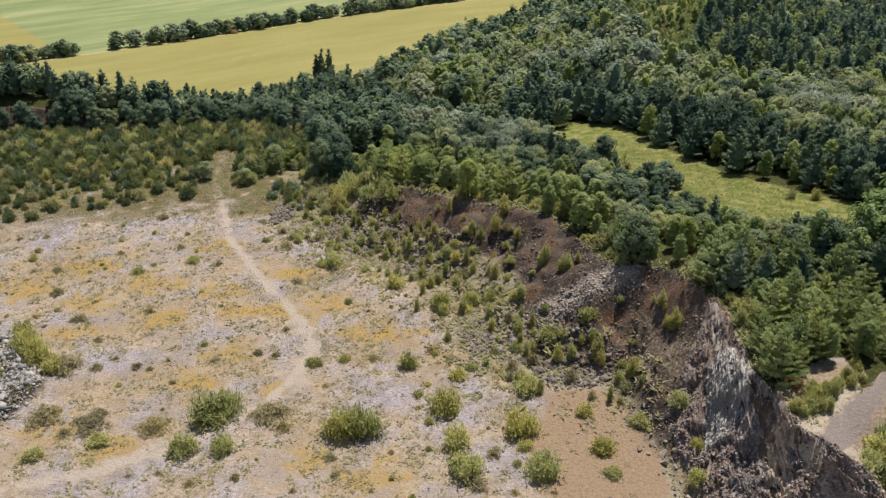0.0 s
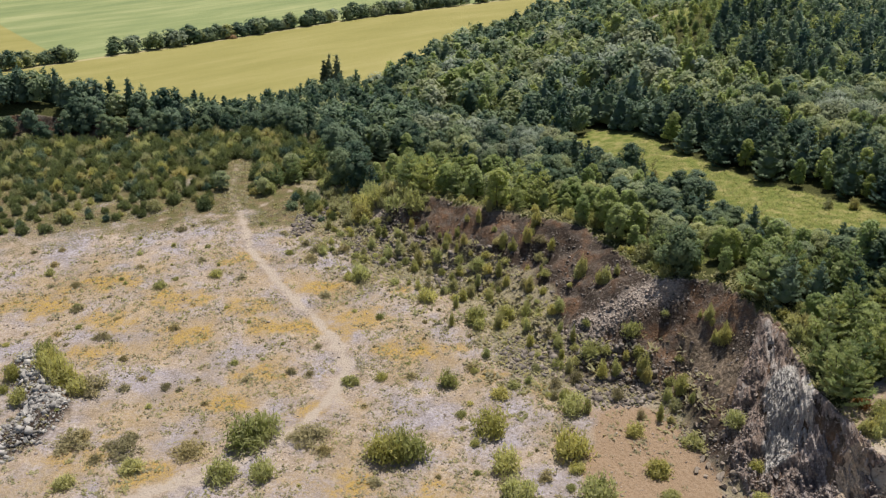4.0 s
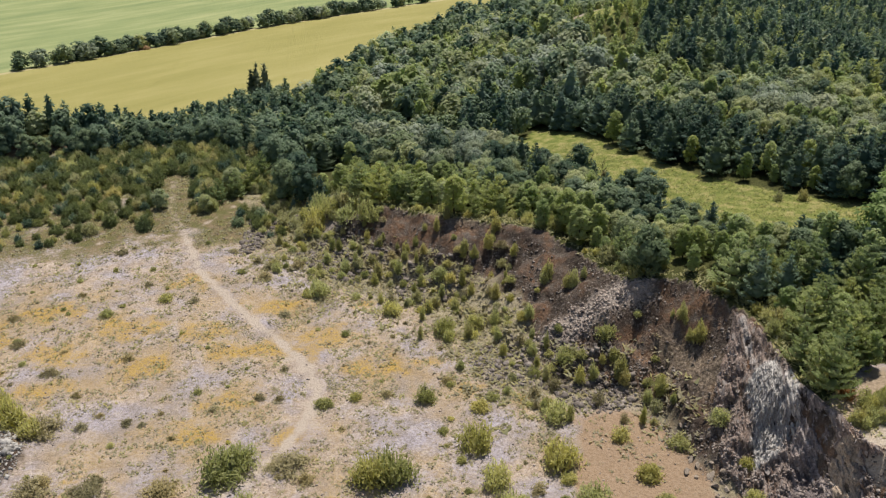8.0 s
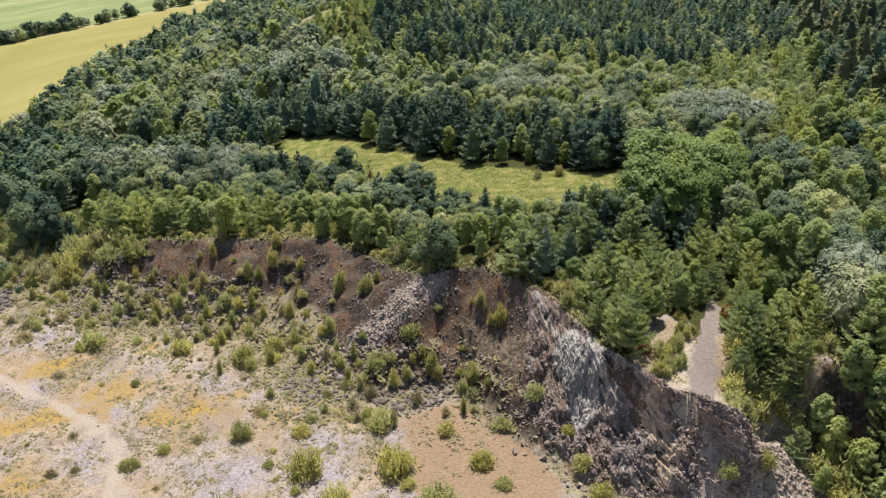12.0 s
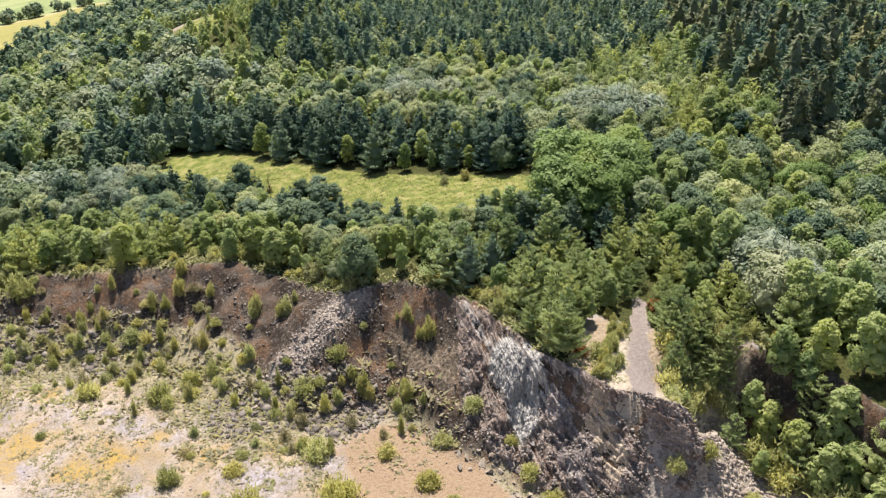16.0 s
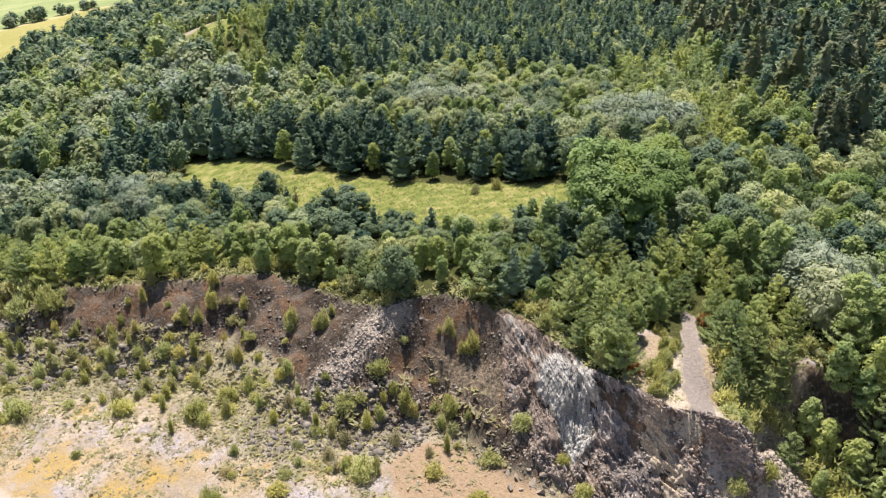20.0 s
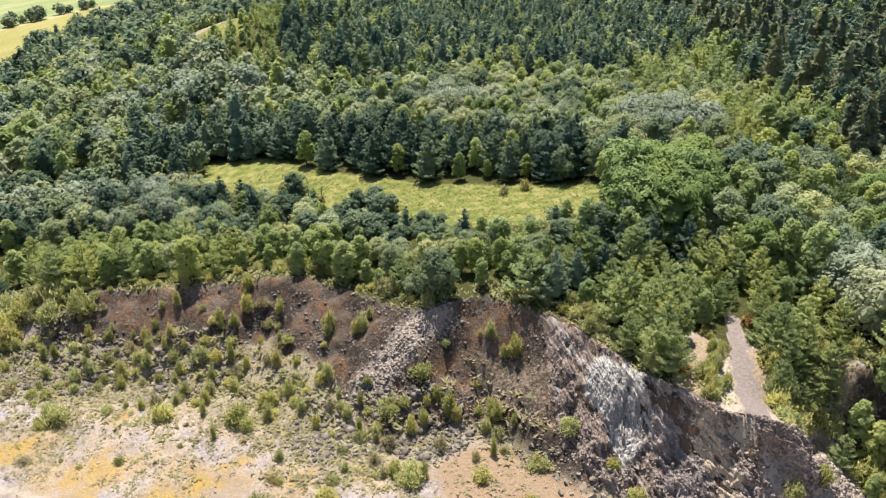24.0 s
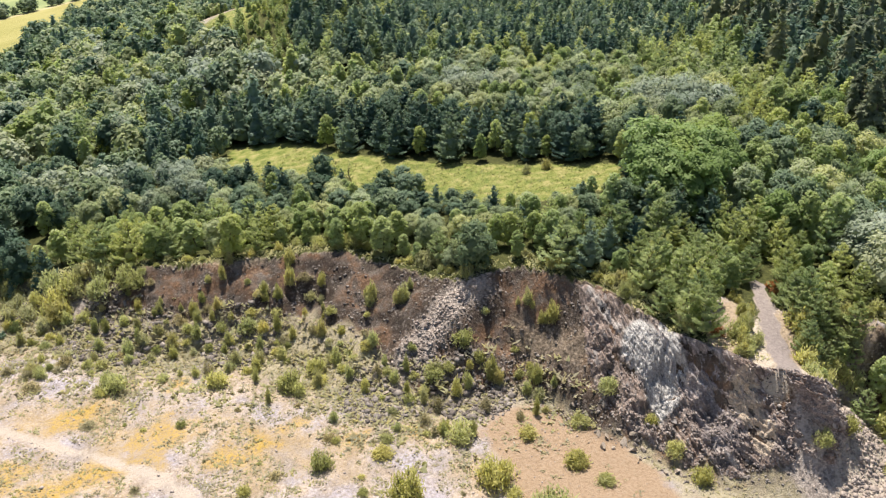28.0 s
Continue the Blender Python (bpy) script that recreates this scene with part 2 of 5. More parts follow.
    shard.inputs["Scale"].default_value = 4.2
    L.new(co, shard.inputs["Vector"])
    tone = N.new("ShaderNodeSeparateColor")
    L.new(shard.outputs["Color"], tone.inputs[0])
    stony = n_ramp(N, L, tone.outputs[0], (0.0, (0.022, 0.018, 0.017)), (0.5, (0.08, 0.062, 0.054)), (0.8, (0.19, 0.155, 0.138)), (1.0, (0.52, 0.46, 0.43)))
    stony = n_mix(N, L, n_ramp(N, L, shard.outputs["Distance"], (0.12, (0, 0, 0)), (0.3, (0.8, 0.8, 0.8))), stony, (0.035, 0.027, 0.023))
    soil = n_mix(N, L, n_ramp(N, L, n_noise(N, L, 0.22, 3, 0.6, co), (0.42, (0.12, 0.12, 0.12)), (0.54, (0.92, 0.92, 0.92))), soil, stony)
    straw = n_ramp(N, L, fine, (0.3, (0.20, 0.17, 0.11)), (0.55, (0.34, 0.30, 0.21)), (0.7, (0.42, 0.38, 0.31)))
    col = n_mix(N, L, edge(N, L, n_attr(N, "straw"), mid, 0.5), col, straw)
    col = n_mix(N, L, edge(N, L, n_attr(N, "bank"), fine, 0.9), col, soil)
    chips = n_mix(N, L, 0.5, n_ramp(N, L, grit, (0.35, (0.21, 0.17, 0.15)), (0.65, (0.47, 0.40, 0.36))), n_ramp(N, L, tone.outputs[1], (0.0, (0.09, 0.08, 0.075)), (1.0, (0.54, 0.48, 0.43))))
    col = n_mix(N, L, edge(N, L, n_attr(N, "chips"), fine, 0.5), col, chips)
    litter = n_ramp(N, L, fine, (0.3, (0.03, 0.035, 0.013)), (0.7, (0.085, 0.09, 0.03)))
    col = n_mix(N, L, edge(N, L, n_attr(N, "wood"), fine, 0.4), col, litter)
    col = n_mix(N, L, edge(N, L, n_attr(N, "tanbank"), fine, 0.6), col, n_ramp(N, L, fine, (0.3, (0.22, 0.17, 0.12)), (0.7, (0.42, 0.335, 0.255))))
    cream = n_ramp(N, L, fine, (0.3, (0.36, 0.30, 0.24)), (0.7, (0.50, 0.44, 0.37)))
    col = n_mix(N, L, edge(N, L, n_attr(N, "cream"), fine, 0.5), col, cream)
    grass = n_ramp(N, L, mid, (0.34, (0.11, 0.145, 0.035)), (0.48, (0.19, 0.21, 0.06)), (0.66, (0.31, 0.28, 0.12)))
    col = n_mix(N, L, edge(N, L, n_attr(N, "meadow"), fine, 0.4), col, grass)
    track = n_ramp(N, L, fine, (0.3, (0.21, 0.178, 0.168)), (0.7, (0.30, 0.257, 0.245)))
    col = n_mix(N, L, edge(N, L, n_attr(N, "track"), fine, 0.35), col, track)
    # fields: the hedge divides them, a straight edge parts crop from ley beyond it
    over, beside, place = n_attr(N, "hedge_gap"), n_attr(N, "ley_gap"), N.new("ShaderNodeSeparateXYZ")
    L.new(co, place.inputs[0])
    rows = N.new("ShaderNodeCombineXYZ")
    L.new(n_math(N, L, "MULTIPLY", place.outputs[0], 0.022), rows.inputs[0])
    L.new(n_math(N, L, "MULTIPLY", over, 0.06), rows.inputs[1])
    # stretched noise: lines in the crop, and soft cloud shadows coloured into the ley
    lines_and_cloud_shade = n_noise(N, L, 1.0, 4, 0.6, rows.outputs[0])
    crop = n_ramp(N, L, lines_and_cloud_shade, (0.3, (0.255, 0.24, 0.082)), (0.5, (0.295, 0.273, 0.10)), (0.7, (0.345, 0.312, 0.13)))
    ley = n_ramp(N, L, lines_and_cloud_shade, (0.28, (0.165, 0.22, 0.10)), (0.5, (0.24, 0.285, 0.13)), (0.68, (0.33, 0.355, 0.18)))

    def edge_of(gap, a, b):
        return n_ramp(N, L, n_math(N, L, "ADD", n_math(N, L, "MULTIPLY", gap, 0.05), 0.5), (a, (0, 0, 0)), (b, (1, 1, 1)))

    farm = n_mix(N, L, edge_of(over, 0.48, 0.52), crop, n_mix(N, L, edge_of(beside, 0.46, 0.50), crop, ley))
    verge = n_math(N, L, "MULTIPLY", edge_of(over, 0.28, 0.36), n_math(N, L, "SUBTRACT", 1.0, edge_of(over, 0.44, 0.5)))
    farm = n_mix(N, L, n_math(N, L, "MULTIPLY", verge, 0.7), farm, (0.46, 0.40, 0.26))
    col = n_mix(N, L, edge(N, L, n_attr(N, "farm"), fine, 0.2), col, farm)
    L.new(col, b.inputs["Base Color"])
    rocky = n_math(N, L, "MULTIPLY", tone.outputs[2], n_math(N, L, "MULTIPLY", n_attr(N, "bank"), 3.0))
    n_bump(N, L, b, n_math(N, L, "ADD", rocky, n_math(N, L, "ADD", grit, n_math(N, L, "MULTIPLY", fine, 2.0))), 0.75, 0.12)
    return m


def leaf_material(name, dark, light, through_light=0.35, turned=0.07):
    """Leaves: tone and hue vary by tree (Object Info, or the tint laid on joined trees) and a little by leaf."""
    m, N, L, b = material(name, 0.6, 0.22)
    tree = n_math(N, L, "FRACT", n_math(N, L, "ADD", N.new("ShaderNodeObjectInfo").outputs["Random"], n_attr(N, "tint")))
    leaf = N.new("ShaderNodeNewGeometry").outputs["Random Per Island"]
    f = n_math(N, L, "ADD", n_math(N, L, "MULTIPLY", tree, 0.8), n_math(N, L, "MULTIPLY", leaf, 0.2))
    col = n_ramp(N, L, f, (0.1, dark), (0.9, light))
    hue = n_math(N, L, "FRACT", n_math(N, L, "MULTIPLY", tree, 7.31))
    warm = n_ramp(N, L, hue, (0.0, (1 - turned, 1 - 0.4 * turned, 1 + turned)), (0.55, (1, 1, 1)), (1.0, (1 + 1.6 * turned, 1 + 0.7 * turned, 1 - 1.5 * turned)))
    col = n_mix(N, L, 1.0, col, warm, "MULTIPLY")
    L.new(col, b.inputs["Base Color"])
    tr = N.new("ShaderNodeBsdfTranslucent")
    L.new(n_mix(N, L, 1.0, col, (0.96, 1.0, 0.8), "MULTIPLY"), tr.inputs["Color"])
    mix = N.new("ShaderNodeMixShader")
    mix.inputs[0].default_value = through_light
    L.new(b.outputs[0], mix.inputs[1])
    L.new(tr.outputs[0], mix.inputs[2])
    L.new(mix.outputs[0], N["Material Output"].inputs["Surface"])
    return m


def bark_material():
    m, N, L, b = material("bark", 0.9, 0.1)
    L.new(n_ramp(N, L, n_noise(N, L, 6, 4), (0.3, (0.05, 0.04, 0.03)), (0.7, (0.16, 0.13, 0.10))), b.inputs["Base Color"])
    return m


def rock_material(name, dark, mid, light):
    m, N, L, b = material(name, 0.85, 0.25)
    co = N.new("ShaderNodeTexCoord").outputs["Object"]
    big, fine = n_noise(N, L, 1.1, 5, 0.65, co), n_noise(N, L, 7, 4, 0.6, co)
    f = n_math(N, L, "ADD", n_math(N, L, "MULTIPLY", N.new("ShaderNodeObjectInfo").outputs["Random"], 0.15),
               n_math(N, L, "ADD", n_math(N, L, "MULTIPLY", N.new("ShaderNodeNewGeometry").outputs["Random Per Island"], 0.35), n_math(N, L, "MULTIPLY", big, 0.6)))
    col = n_ramp(N, L, f, (0.25, dark), (0.5, mid), (0.85, light))
    L.new(n_mix(N, L, 0.35, col, n_ramp(N, L, fine, (0.3, dark), (0.7, light))), b.inputs["Base Color"])
    n_bump(N, L, b, fine, 0.6, 0.06)
    return m


GROUND = ground_material()
BARK = bark_material()
PINE = leaf_material("pine_needles", (0.06, 0.118, 0.09), (0.235, 0.315, 0.215), 0.38)
SPRUCE = leaf_material("spruce_needles", (0.095, 0.125, 0.07), (0.23, 0.25, 0.145), 0.34, 0.1)
BROAD = leaf_material("broad_leaves", (0.055, 0.11, 0.07), (0.22, 0.295, 0.185), 0.38)
FRESH = leaf_material("fresh_leaves", (0.18, 0.265, 0.085), (0.29, 0.38, 0.14), 0.44)
YOUNG = leaf_material("young_pine_needles", (0.26, 0.325, 0.15), (0.49, 0.535, 0.26), 0.55)
SALLOW = leaf_material("sallow_leaves", (0.25, 0.31, 0.18), (0.51, 0.55, 0.335), 0.52)
GOLDEN = leaf_material("golden_leaves", (0.29, 0.365, 0.15), (0.47, 0.525, 0.24), 0.55, 0.03)
SAGE = leaf_material("sage_leaves", (0.36, 0.37, 0.15), (0.66, 0.64, 0.32), 0.6)
BIRCH = leaf_material("birch_leaves", (0.31, 0.39, 0.16), (0.54, 0.595, 0.285), 0.6)
SILVER = leaf_material("willow_leaves", (0.20, 0.255, 0.18), (0.40, 0.445, 0.33), 0.40)
SHRUB = leaf_material("shrub_leaves", (0.38, 0.37, 0.19), (0.62, 0.58, 0.35), 0.58)
LIME = leaf_material("lime_shrub_leaves", (0.42, 0.425, 0.19), (0.64, 0.63, 0.33), 0.62)
OLIVE = leaf_material("olive_leaves", (0.11, 0.145, 0.062), (0.27, 0.305, 0.135), 0.44)
WEED = leaf_material("weeds", (0.33, 0.30, 0.19), (0.50, 0.46, 0.33), 0.5)
HAY = leaf_material("meadow_grass", (0.19, 0.22, 0.065), (0.36, 0.36, 0.13), 0.42)
YELLOW = leaf_material("yellow_leaves", (0.38, 0.375, 0.15), (0.60, 0.565, 0.27), 0.55)
DRY = leaf_material("dry_stems", (0.26, 0.23, 0.12), (0.48, 0.42, 0.25), 0.4)
RUSTY = leaf_material("rusty_leaves", (0.25, 0.10, 0.03), (0.36, 0.17, 0.06), 0.3)
SCREE = rock_material("scree", (0.03, 0.024, 0.022), (0.10, 0.083, 0.076), (0.42, 0.375, 0.345))
BOULDER = rock_material("boulder_rock", (0.05, 0.038, 0.03), (0.16, 0.125, 0.10), (0.44, 0.375, 0.315))
PALE = rock_material("pale_rock", (0.16, 0.125, 0.11), (0.33, 0.275, 0.245), (0.54, 0.475, 0.43))

LIMY = rock_material("grey_white_rock", (0.055, 0.05, 0.05), (0.20, 0.19, 0.185), (0.56, 0.545, 0.53))
BEDROCK = rock_material("bedrock", (0.06, 0.046, 0.042), (0.21, 0.172, 0.158), (0.47, 0.42, 0.395))


def face_material():
    """Tilted beds of rock: grey-white slab, purple-brown beds and tan streaks."""
    m, N, L, b = material("rock_face", 0.85, 0.25)
    comb = N.new("ShaderNodeCombineXYZ")
    L.new(n_attr(N, "along"), comb.inputs[0])
    L.new(n_attr(N, "down"), comb.inputs[1])
    streak = n_noise(N, L, 0.7, 6, 0.7, comb.outputs[0])
    rust = n_noise(N, L, 0.32, 4, 0.6, comb.outputs[0])
    co = N.new("ShaderNodeTexCoord").outputs["Object"]
    mid, fine = n_noise(N, L, 0.8, 5, 0.6, co), n_noise(N, L, 6, 4, 0.6, co)
    col = n_ramp(N, L, streak, (0.3, (0.055, 0.04, 0.036)), (0.44, (0.19, 0.14, 0.118)), (0.55, (0.34, 0.27, 0.24)), (0.68, (0.58, 0.51, 0.47)))
    col = n_mix(N, L, n_math(N, L, "MULTIPLY", n_ramp(N, L, rust, (0.5, (0, 0, 0)), (0.62, (1, 1, 1))), 0.6), col, (0.20, 0.115, 0.07))
    mauve = n_ramp(N, L, streak, (0.3, (0.075, 0.063, 0.065)), (0.45, (0.22, 0.19, 0.195)), (0.56, (0.37, 0.335, 0.34)), (0.7, (0.60, 0.57, 0.57)))
    col = n_mix(N, L, edge(N, L, n_attr(N, "mauve"), mid, 0.8), col, mauve)
    pale = n_ramp(N, L, streak, (0.3, (0.36, 0.35, 0.35)), (0.45, (0.54, 0.535, 0.535)), (0.68, (0.68, 0.675, 0.675)))
    col = n_mix(N, L, edge(N, L, n_attr(N, "pale"), mid, 0.5), col, pale)
    tan = n_ramp(N, L, streak, (0.3, (0.46, 0.36, 0.27)), (0.7, (0.66, 0.54, 0.42)))
    col = n_mix(N, L, edge(N, L, n_attr(N, "tan"), mid, 0.4), col, tan)
    shard, crack = N.new("ShaderNodeTexVoronoi"), N.new("ShaderNodeTexVoronoi")
    crack.feature = "DISTANCE_TO_EDGE"
    warp = N.new("ShaderNodeVectorMath")
    warp.operation = "MULTIPLY_ADD"
    spin = N.new("ShaderNodeTexNoise")
    spin.inputs["Scale"].default_value = 1.7
    L.new(co, spin.inputs["Vector"])
    L.new(spin.outputs["Color"], warp.inputs[0])
    warp.inputs[1].default_value = (0.9, 0.9, 0.9)
    L.new(co, warp.inputs[2])
    for v in (shard, crack):
        v.inputs["Scale"].default_value = 4.2
        L.new(warp.outputs[0], v.inputs["Vector"])
    tone = N.new("ShaderNodeSeparateColor")
    L.new(shard.outputs["Color"], tone.inputs[0])
    plain = n_math(N, L, "MAXIMUM", n_attr(N, "tan"), n_attr(N, "pale"))
    rough_part = n_math(N, L, "SUBTRACT", 0.6, n_math(N, L, "MULTIPLY", plain, 0.35))
    col = n_mix(N, L, rough_part, col, n_mix(N, L, tone.outputs[0], (0.45, 0.42, 0.42), (1.65, 1.6, 1.55)), "MULTIPLY")
    col = n_mix(N, L, n_ramp(N, L, crack.outputs["Distance"], (0.02, (0.55, 0.55, 0.55)), (0.08, (0, 0, 0))), col, (0.04, 0.03, 0.026))
    L.new(n_mix(N, L, 0.25, col, n_ramp(N, L, fine, (0.3, (0.06, 0.05, 0.05)), (0.7, (0.36, 0.33, 0.32)))), b.inputs["Base Color"])
    relief = n_math(N, L, "ADD", n_math(N, L, "MULTIPLY", tone.outputs[1], 0.7), n_math(N, L, "ADD", streak, n_math(N, L, "MULTIPLY", fine, 0.5)))
    n_bump(N, L, b, relief, 0.9, 0.15)
    return m


FACE = face_material()

# ---- the ground: one sheet to the horizon ----
def axis(lo, hi, step, reach):
    inner = np.arange(lo, hi + 1e-6, step)
    grow, d, out = [], step, 0.0
    while out < reach:
        d *= 1.16
        out += d
        grow.append(out)
    grow = np.array(grow)
    return np.concatenate([(lo - grow)[::-1], inner, hi + grow])


def build_ground():
    xs, ys = axis(-66, 62, 0.42, 3500), axis(28, 152, 0.42, 3500)
    X, Y = np.meshgrid(xs, ys)
    x, y = X.ravel(), Y.ravel()
    z = height(x, y)
    nx, ny = len(xs), len(ys)
    i = (np.arange(ny - 1)[:, None] * nx + np.arange(nx - 1)).ravel()
    me = mesh_of("ground", np.stack([x, y, z], 1), np.stack([i, i + 1, i + nx + 1, i + nx], 1), True)
    top, bottom = inside(x, y, RIM_POLY), ~inside(x, y, FOOT_POLY)
    df = to_line(x, y, FOOT)
    lane = np.maximum(np.maximum(np.maximum(1.05 - to_line(x, y, PATH) / 1.1, 0.9 - to_line(x, y, PATH[:4]) / 2.6), 0.85 - to_line(x, y, [(-16.4, 81), (-13.8, 75), (-14.8, 70.5)]) / 2.4), np.maximum(0.56 - to_line(x, y, PATH_B) / 1.6, 0.6 - to_line(x, y, PATH_C) / 2.6))
    attr(me, "cream", np.clip(np.maximum(0.75 * smooth01(-to_line(x, y, [(28.5, 41), (32.5, 43.5), (35, 46), (37.5, 49)]), -3.6, -1.2), np.maximum(1.1 - to_line(x, y, [(27.8, 51.4), (33, 56.6)]) / 1.5, 1.1 - to_line(x, y, [(28.0, 50.6), (30.2, 49.0), (32, 49.4)]) / 1.5)), 0, 1))
    attr(me, "lane", np.clip(lane, -0.5, 1) * 0.8)
    och = fbm(x / 6, y / 6, 4, 2.0)
    blob, halo = np.zeros_like(x), np.zeros_like(x)
    for bx, by, r in OCHRE:
        near = np.hypot((x - bx) / 1.5, y - by)
        blob, halo = np.maximum(blob, 1 - near / r), np.maximum(halo, 1 - near / (2.3 * r))
    sand = np.where(bottom, smooth01(-np.hypot((x - 14) / 6, (y - 59) / 10) + 0.3 * och, -1.15, -0.75), 0)
    attr(me, "ochre", np.where(bottom, np.clip(0.62 * smooth01(blob + 0.8 * fbm(x / 2.2, y / 2.2, 4, 2.0), 0.3, 0.8) + 0.3 * smooth01(halo + 0.9 * och, 0.1, 0.9), 0, 0.9) * (1 - sand), 0))
    attr(me, "sand", sand)
    weeds = smooth01(0.8 * fbm(x / 5, y / 5, 4, 12.0) + 0.5 * smooth01(-df, -12, -1) + 0.95 * smooth01(y - np.interp(x, [-78, -60, -50, -40, -32, -18], [96, 101, 107, 111, 112, 110]), -8, 2), 0.25, 0.9)
    attr(me, "weeds", np.where(bottom, weeds * (0.42 + 0.45 * smooth01(y, 104, 112)), np.where(top, 0, np.maximum(0.35 * smooth01(-df, -4.5, -0.5) * (x < 16), 0.9 * smooth01(y, 105, 112) * (x > -42)))) * (1 - sand))
    chips = np.maximum(smooth01(-to_line(x, y, [(19, 79.2), (16.9, 80), (15.4, 79.2), (13.6, 79.2), (10.3, 78.6)]), -3.4, -0.5) * 0.8,
                       np.maximum(smooth01(-to_line(x, y, [(-7, 110), (-9.5, 110.5), (-12, 108.5), (-15.4, 109.5)]), -1.4, -0.5),
                                  np.maximum(smooth01(-to_line(x, y, [(29, 45), (32, 43.5), (35, 42.5), (37, 39), (37, 33)]), -5.0, -2.5), smooth01(-to_line(x, y, [(31, 44), (33.5, 45.5), (35.5, 47.5), (37.5, 49.2)]), -3.0, -1.4))))
    heap = smooth01(-to_line(x, y, HEAP), -2.6, -1.6)
    attr(me, "chips", chips * 0.95)
    rise = df / (df + to_line(x, y, RIM) + 1e-6)
    low_half = smooth01(rise + 0.18 * fbm(x / 3, y / 3, 3, 77.0), np.where(x > 9, 0.0, 0.28), np.where(x > 9, 0.12, 0.5))
    # left of x -42 the dark soil colour stands for shade on the back wall
    bank = np.where(top | bottom, np.where(bottom & (x > 9), smooth01(-df, -1.6, 0) * 0.5, 0), low_half * (1.0 - 0.8 * smooth01(y, 107, 113) * (x > -42)))
    attr(me, "bank", np.maximum(bank, heap))
    attr(me, "straw", np.where(top, 0, np.where(bottom, 0.85 * smooth01(-df, -7, -0.5) * (1 - sand), 1.0)))
    mead = np.where(inside(x, y, MEADOW), 1, smooth01(-to_line(x, y, MEADOW + MEADOW[:1]), -2, 0) * 0.5)
    half_wide = 1.08 - 0.45 * smooth01(y, 51, 60) + 0.7 * fbm(x / 1.3, y / 1.3, 3, 44.0)
    tr = smooth01(half_wide - to_line(x, y, TRACK), -0.25, 0.25)
    glade = np.maximum(np.maximum(0.45 - np.hypot(x - 23.2, y - 84.5) / 6, 0.5 - np.hypot((x - 54) / 14, (y - 210) / 36)), np.maximum(0.45 - np.hypot(x - 20.3, y - 90) / 4, np.maximum(1 - np.hypot((x - 72) / 20, (y - 246) / 12), 1 - np.hypot((x - 58) / 13, (y - 221) / 9))))
    mead = np.maximum(mead, np.clip(glade * 2, 0, 1))
    field = y > np.interp(x, *zip(*FOREST_EDGE))
    bare = np.maximum(1 - np.hypot((x - 45) / 5, (y - 171) / 1.6), 1 - np.hypot((x - 60) / 12, (y - 227) / 3.5))
    bare = np.maximum(bare, 1 - to_line(x, y, [(27.6, 51.5), (31.5, 48.6), (34, 49)]) / 2.0)
    bare = np.maximum(bare, np.maximum(1 - to_line(x, y, [(28.2, 55), (33.5, 59)]) / 2.0, np.maximum(1 - to_line(x, y, [(31, 50.5), (35.5, 54.5)]) / 2.2, 1 - to_line(x, y, [(36, 50.8), (40.5, 50.2)]) / 2.4)))
    soil = np.maximum(0.34 - to_line(x, y, [(23, 67), (21.6, 70), (20.5, 73)]) / 9, np.maximum(0.3 - to_line(x, y, [(1, 102), (5, 99.8)]) / 6, 1 - to_line(x, y, [(35.5, 51.5), (37.5, 49)]) / 2.0))
    attr(me, "tanbank", np.clip(np.maximum(bare, soil) * 1.6, 0, 1))
    attr(me, "wood", np.where(top, 1.0, 0) * (1 - tr) * (bare < 0))
    attr(me, "meadow", mead)
    attr(me, "track", np.where(top, tr, 0))
    attr(me, "hedge_gap", np.clip(y - np.interp(x, *zip(*HEDGE)), -400, 400) * 0.75)
    attr(me, "ley_gap", np.clip((x + 136) * 0.823 + (y - 300) * 0.567, -400, 400))
    attr(me, "farm", np.where(field, 1.0, 0))
    me.materials.append(GROUND)
    return tagged(new("ground", me), "pale gravel quarry floor rising to wooded ground and fields", "ground", kind="structure")


OCHRE = [(-19, 92, 3.6), (-13.6, 83.8, 4), (-16, 82, 3), (-20, 83, 2.2), (-8.2, 78, 3.6), (-2.7, 78.4, 2), (1.3, 73.2, 1.6), (5.4, 71, 1.4), (-24.3, 87.4, 2.6), (-27, 86.5, 3.6), (-23.8, 82.8, 3), (-16.9, 67.8, 2.2),
         (-34.2, 89, 4.5), (-21.7, 74.1, 2.6), (-25.2, 69.1, 3), (-29.4, 98.6, 3.2), (-31.7, 80.6, 3.4), (-50, 88, 5), (-41, 84, 4), (-40, 78, 3), (-36, 62, 3.4), (-6.9, 55.4, 4), (-12, 58, 3), (-30, 59, 3), (-43, 93, 4), (-8.4, 91, 1.6)]
build_ground()

# ---- trees ----
def slivers(pos, way, nor, size, broad, flat=0.6):
    """Three-cornered sprays of leaves or needles that point along way."""
    nor = nor / (np.linalg.norm(nor, axis=1, keepdims=True) + 1e-9)
    lay = np.where(RNG.random(len(pos)) < flat, 0.9, 0.0)[:, None]
    way = way - lay * (way * nor).sum(1, keepdims=True) * nor
    way = way / np.linalg.norm(way, axis=1, keepdims=True)
    side = np.cross(way, nor)
    side /= np.linalg.norm(side, axis=1, keepdims=True) + 1e-9
    s = np.asarray(size)[:, None]
    v = np.stack([pos - way * s * 0.7 - side * s * broad, pos - way * s * 0.7 + side * s * broad, pos + way * s * 1.25], 1)
    return v.reshape(-1, 3), np.arange(3 * len(pos)).reshape(-1, 3)


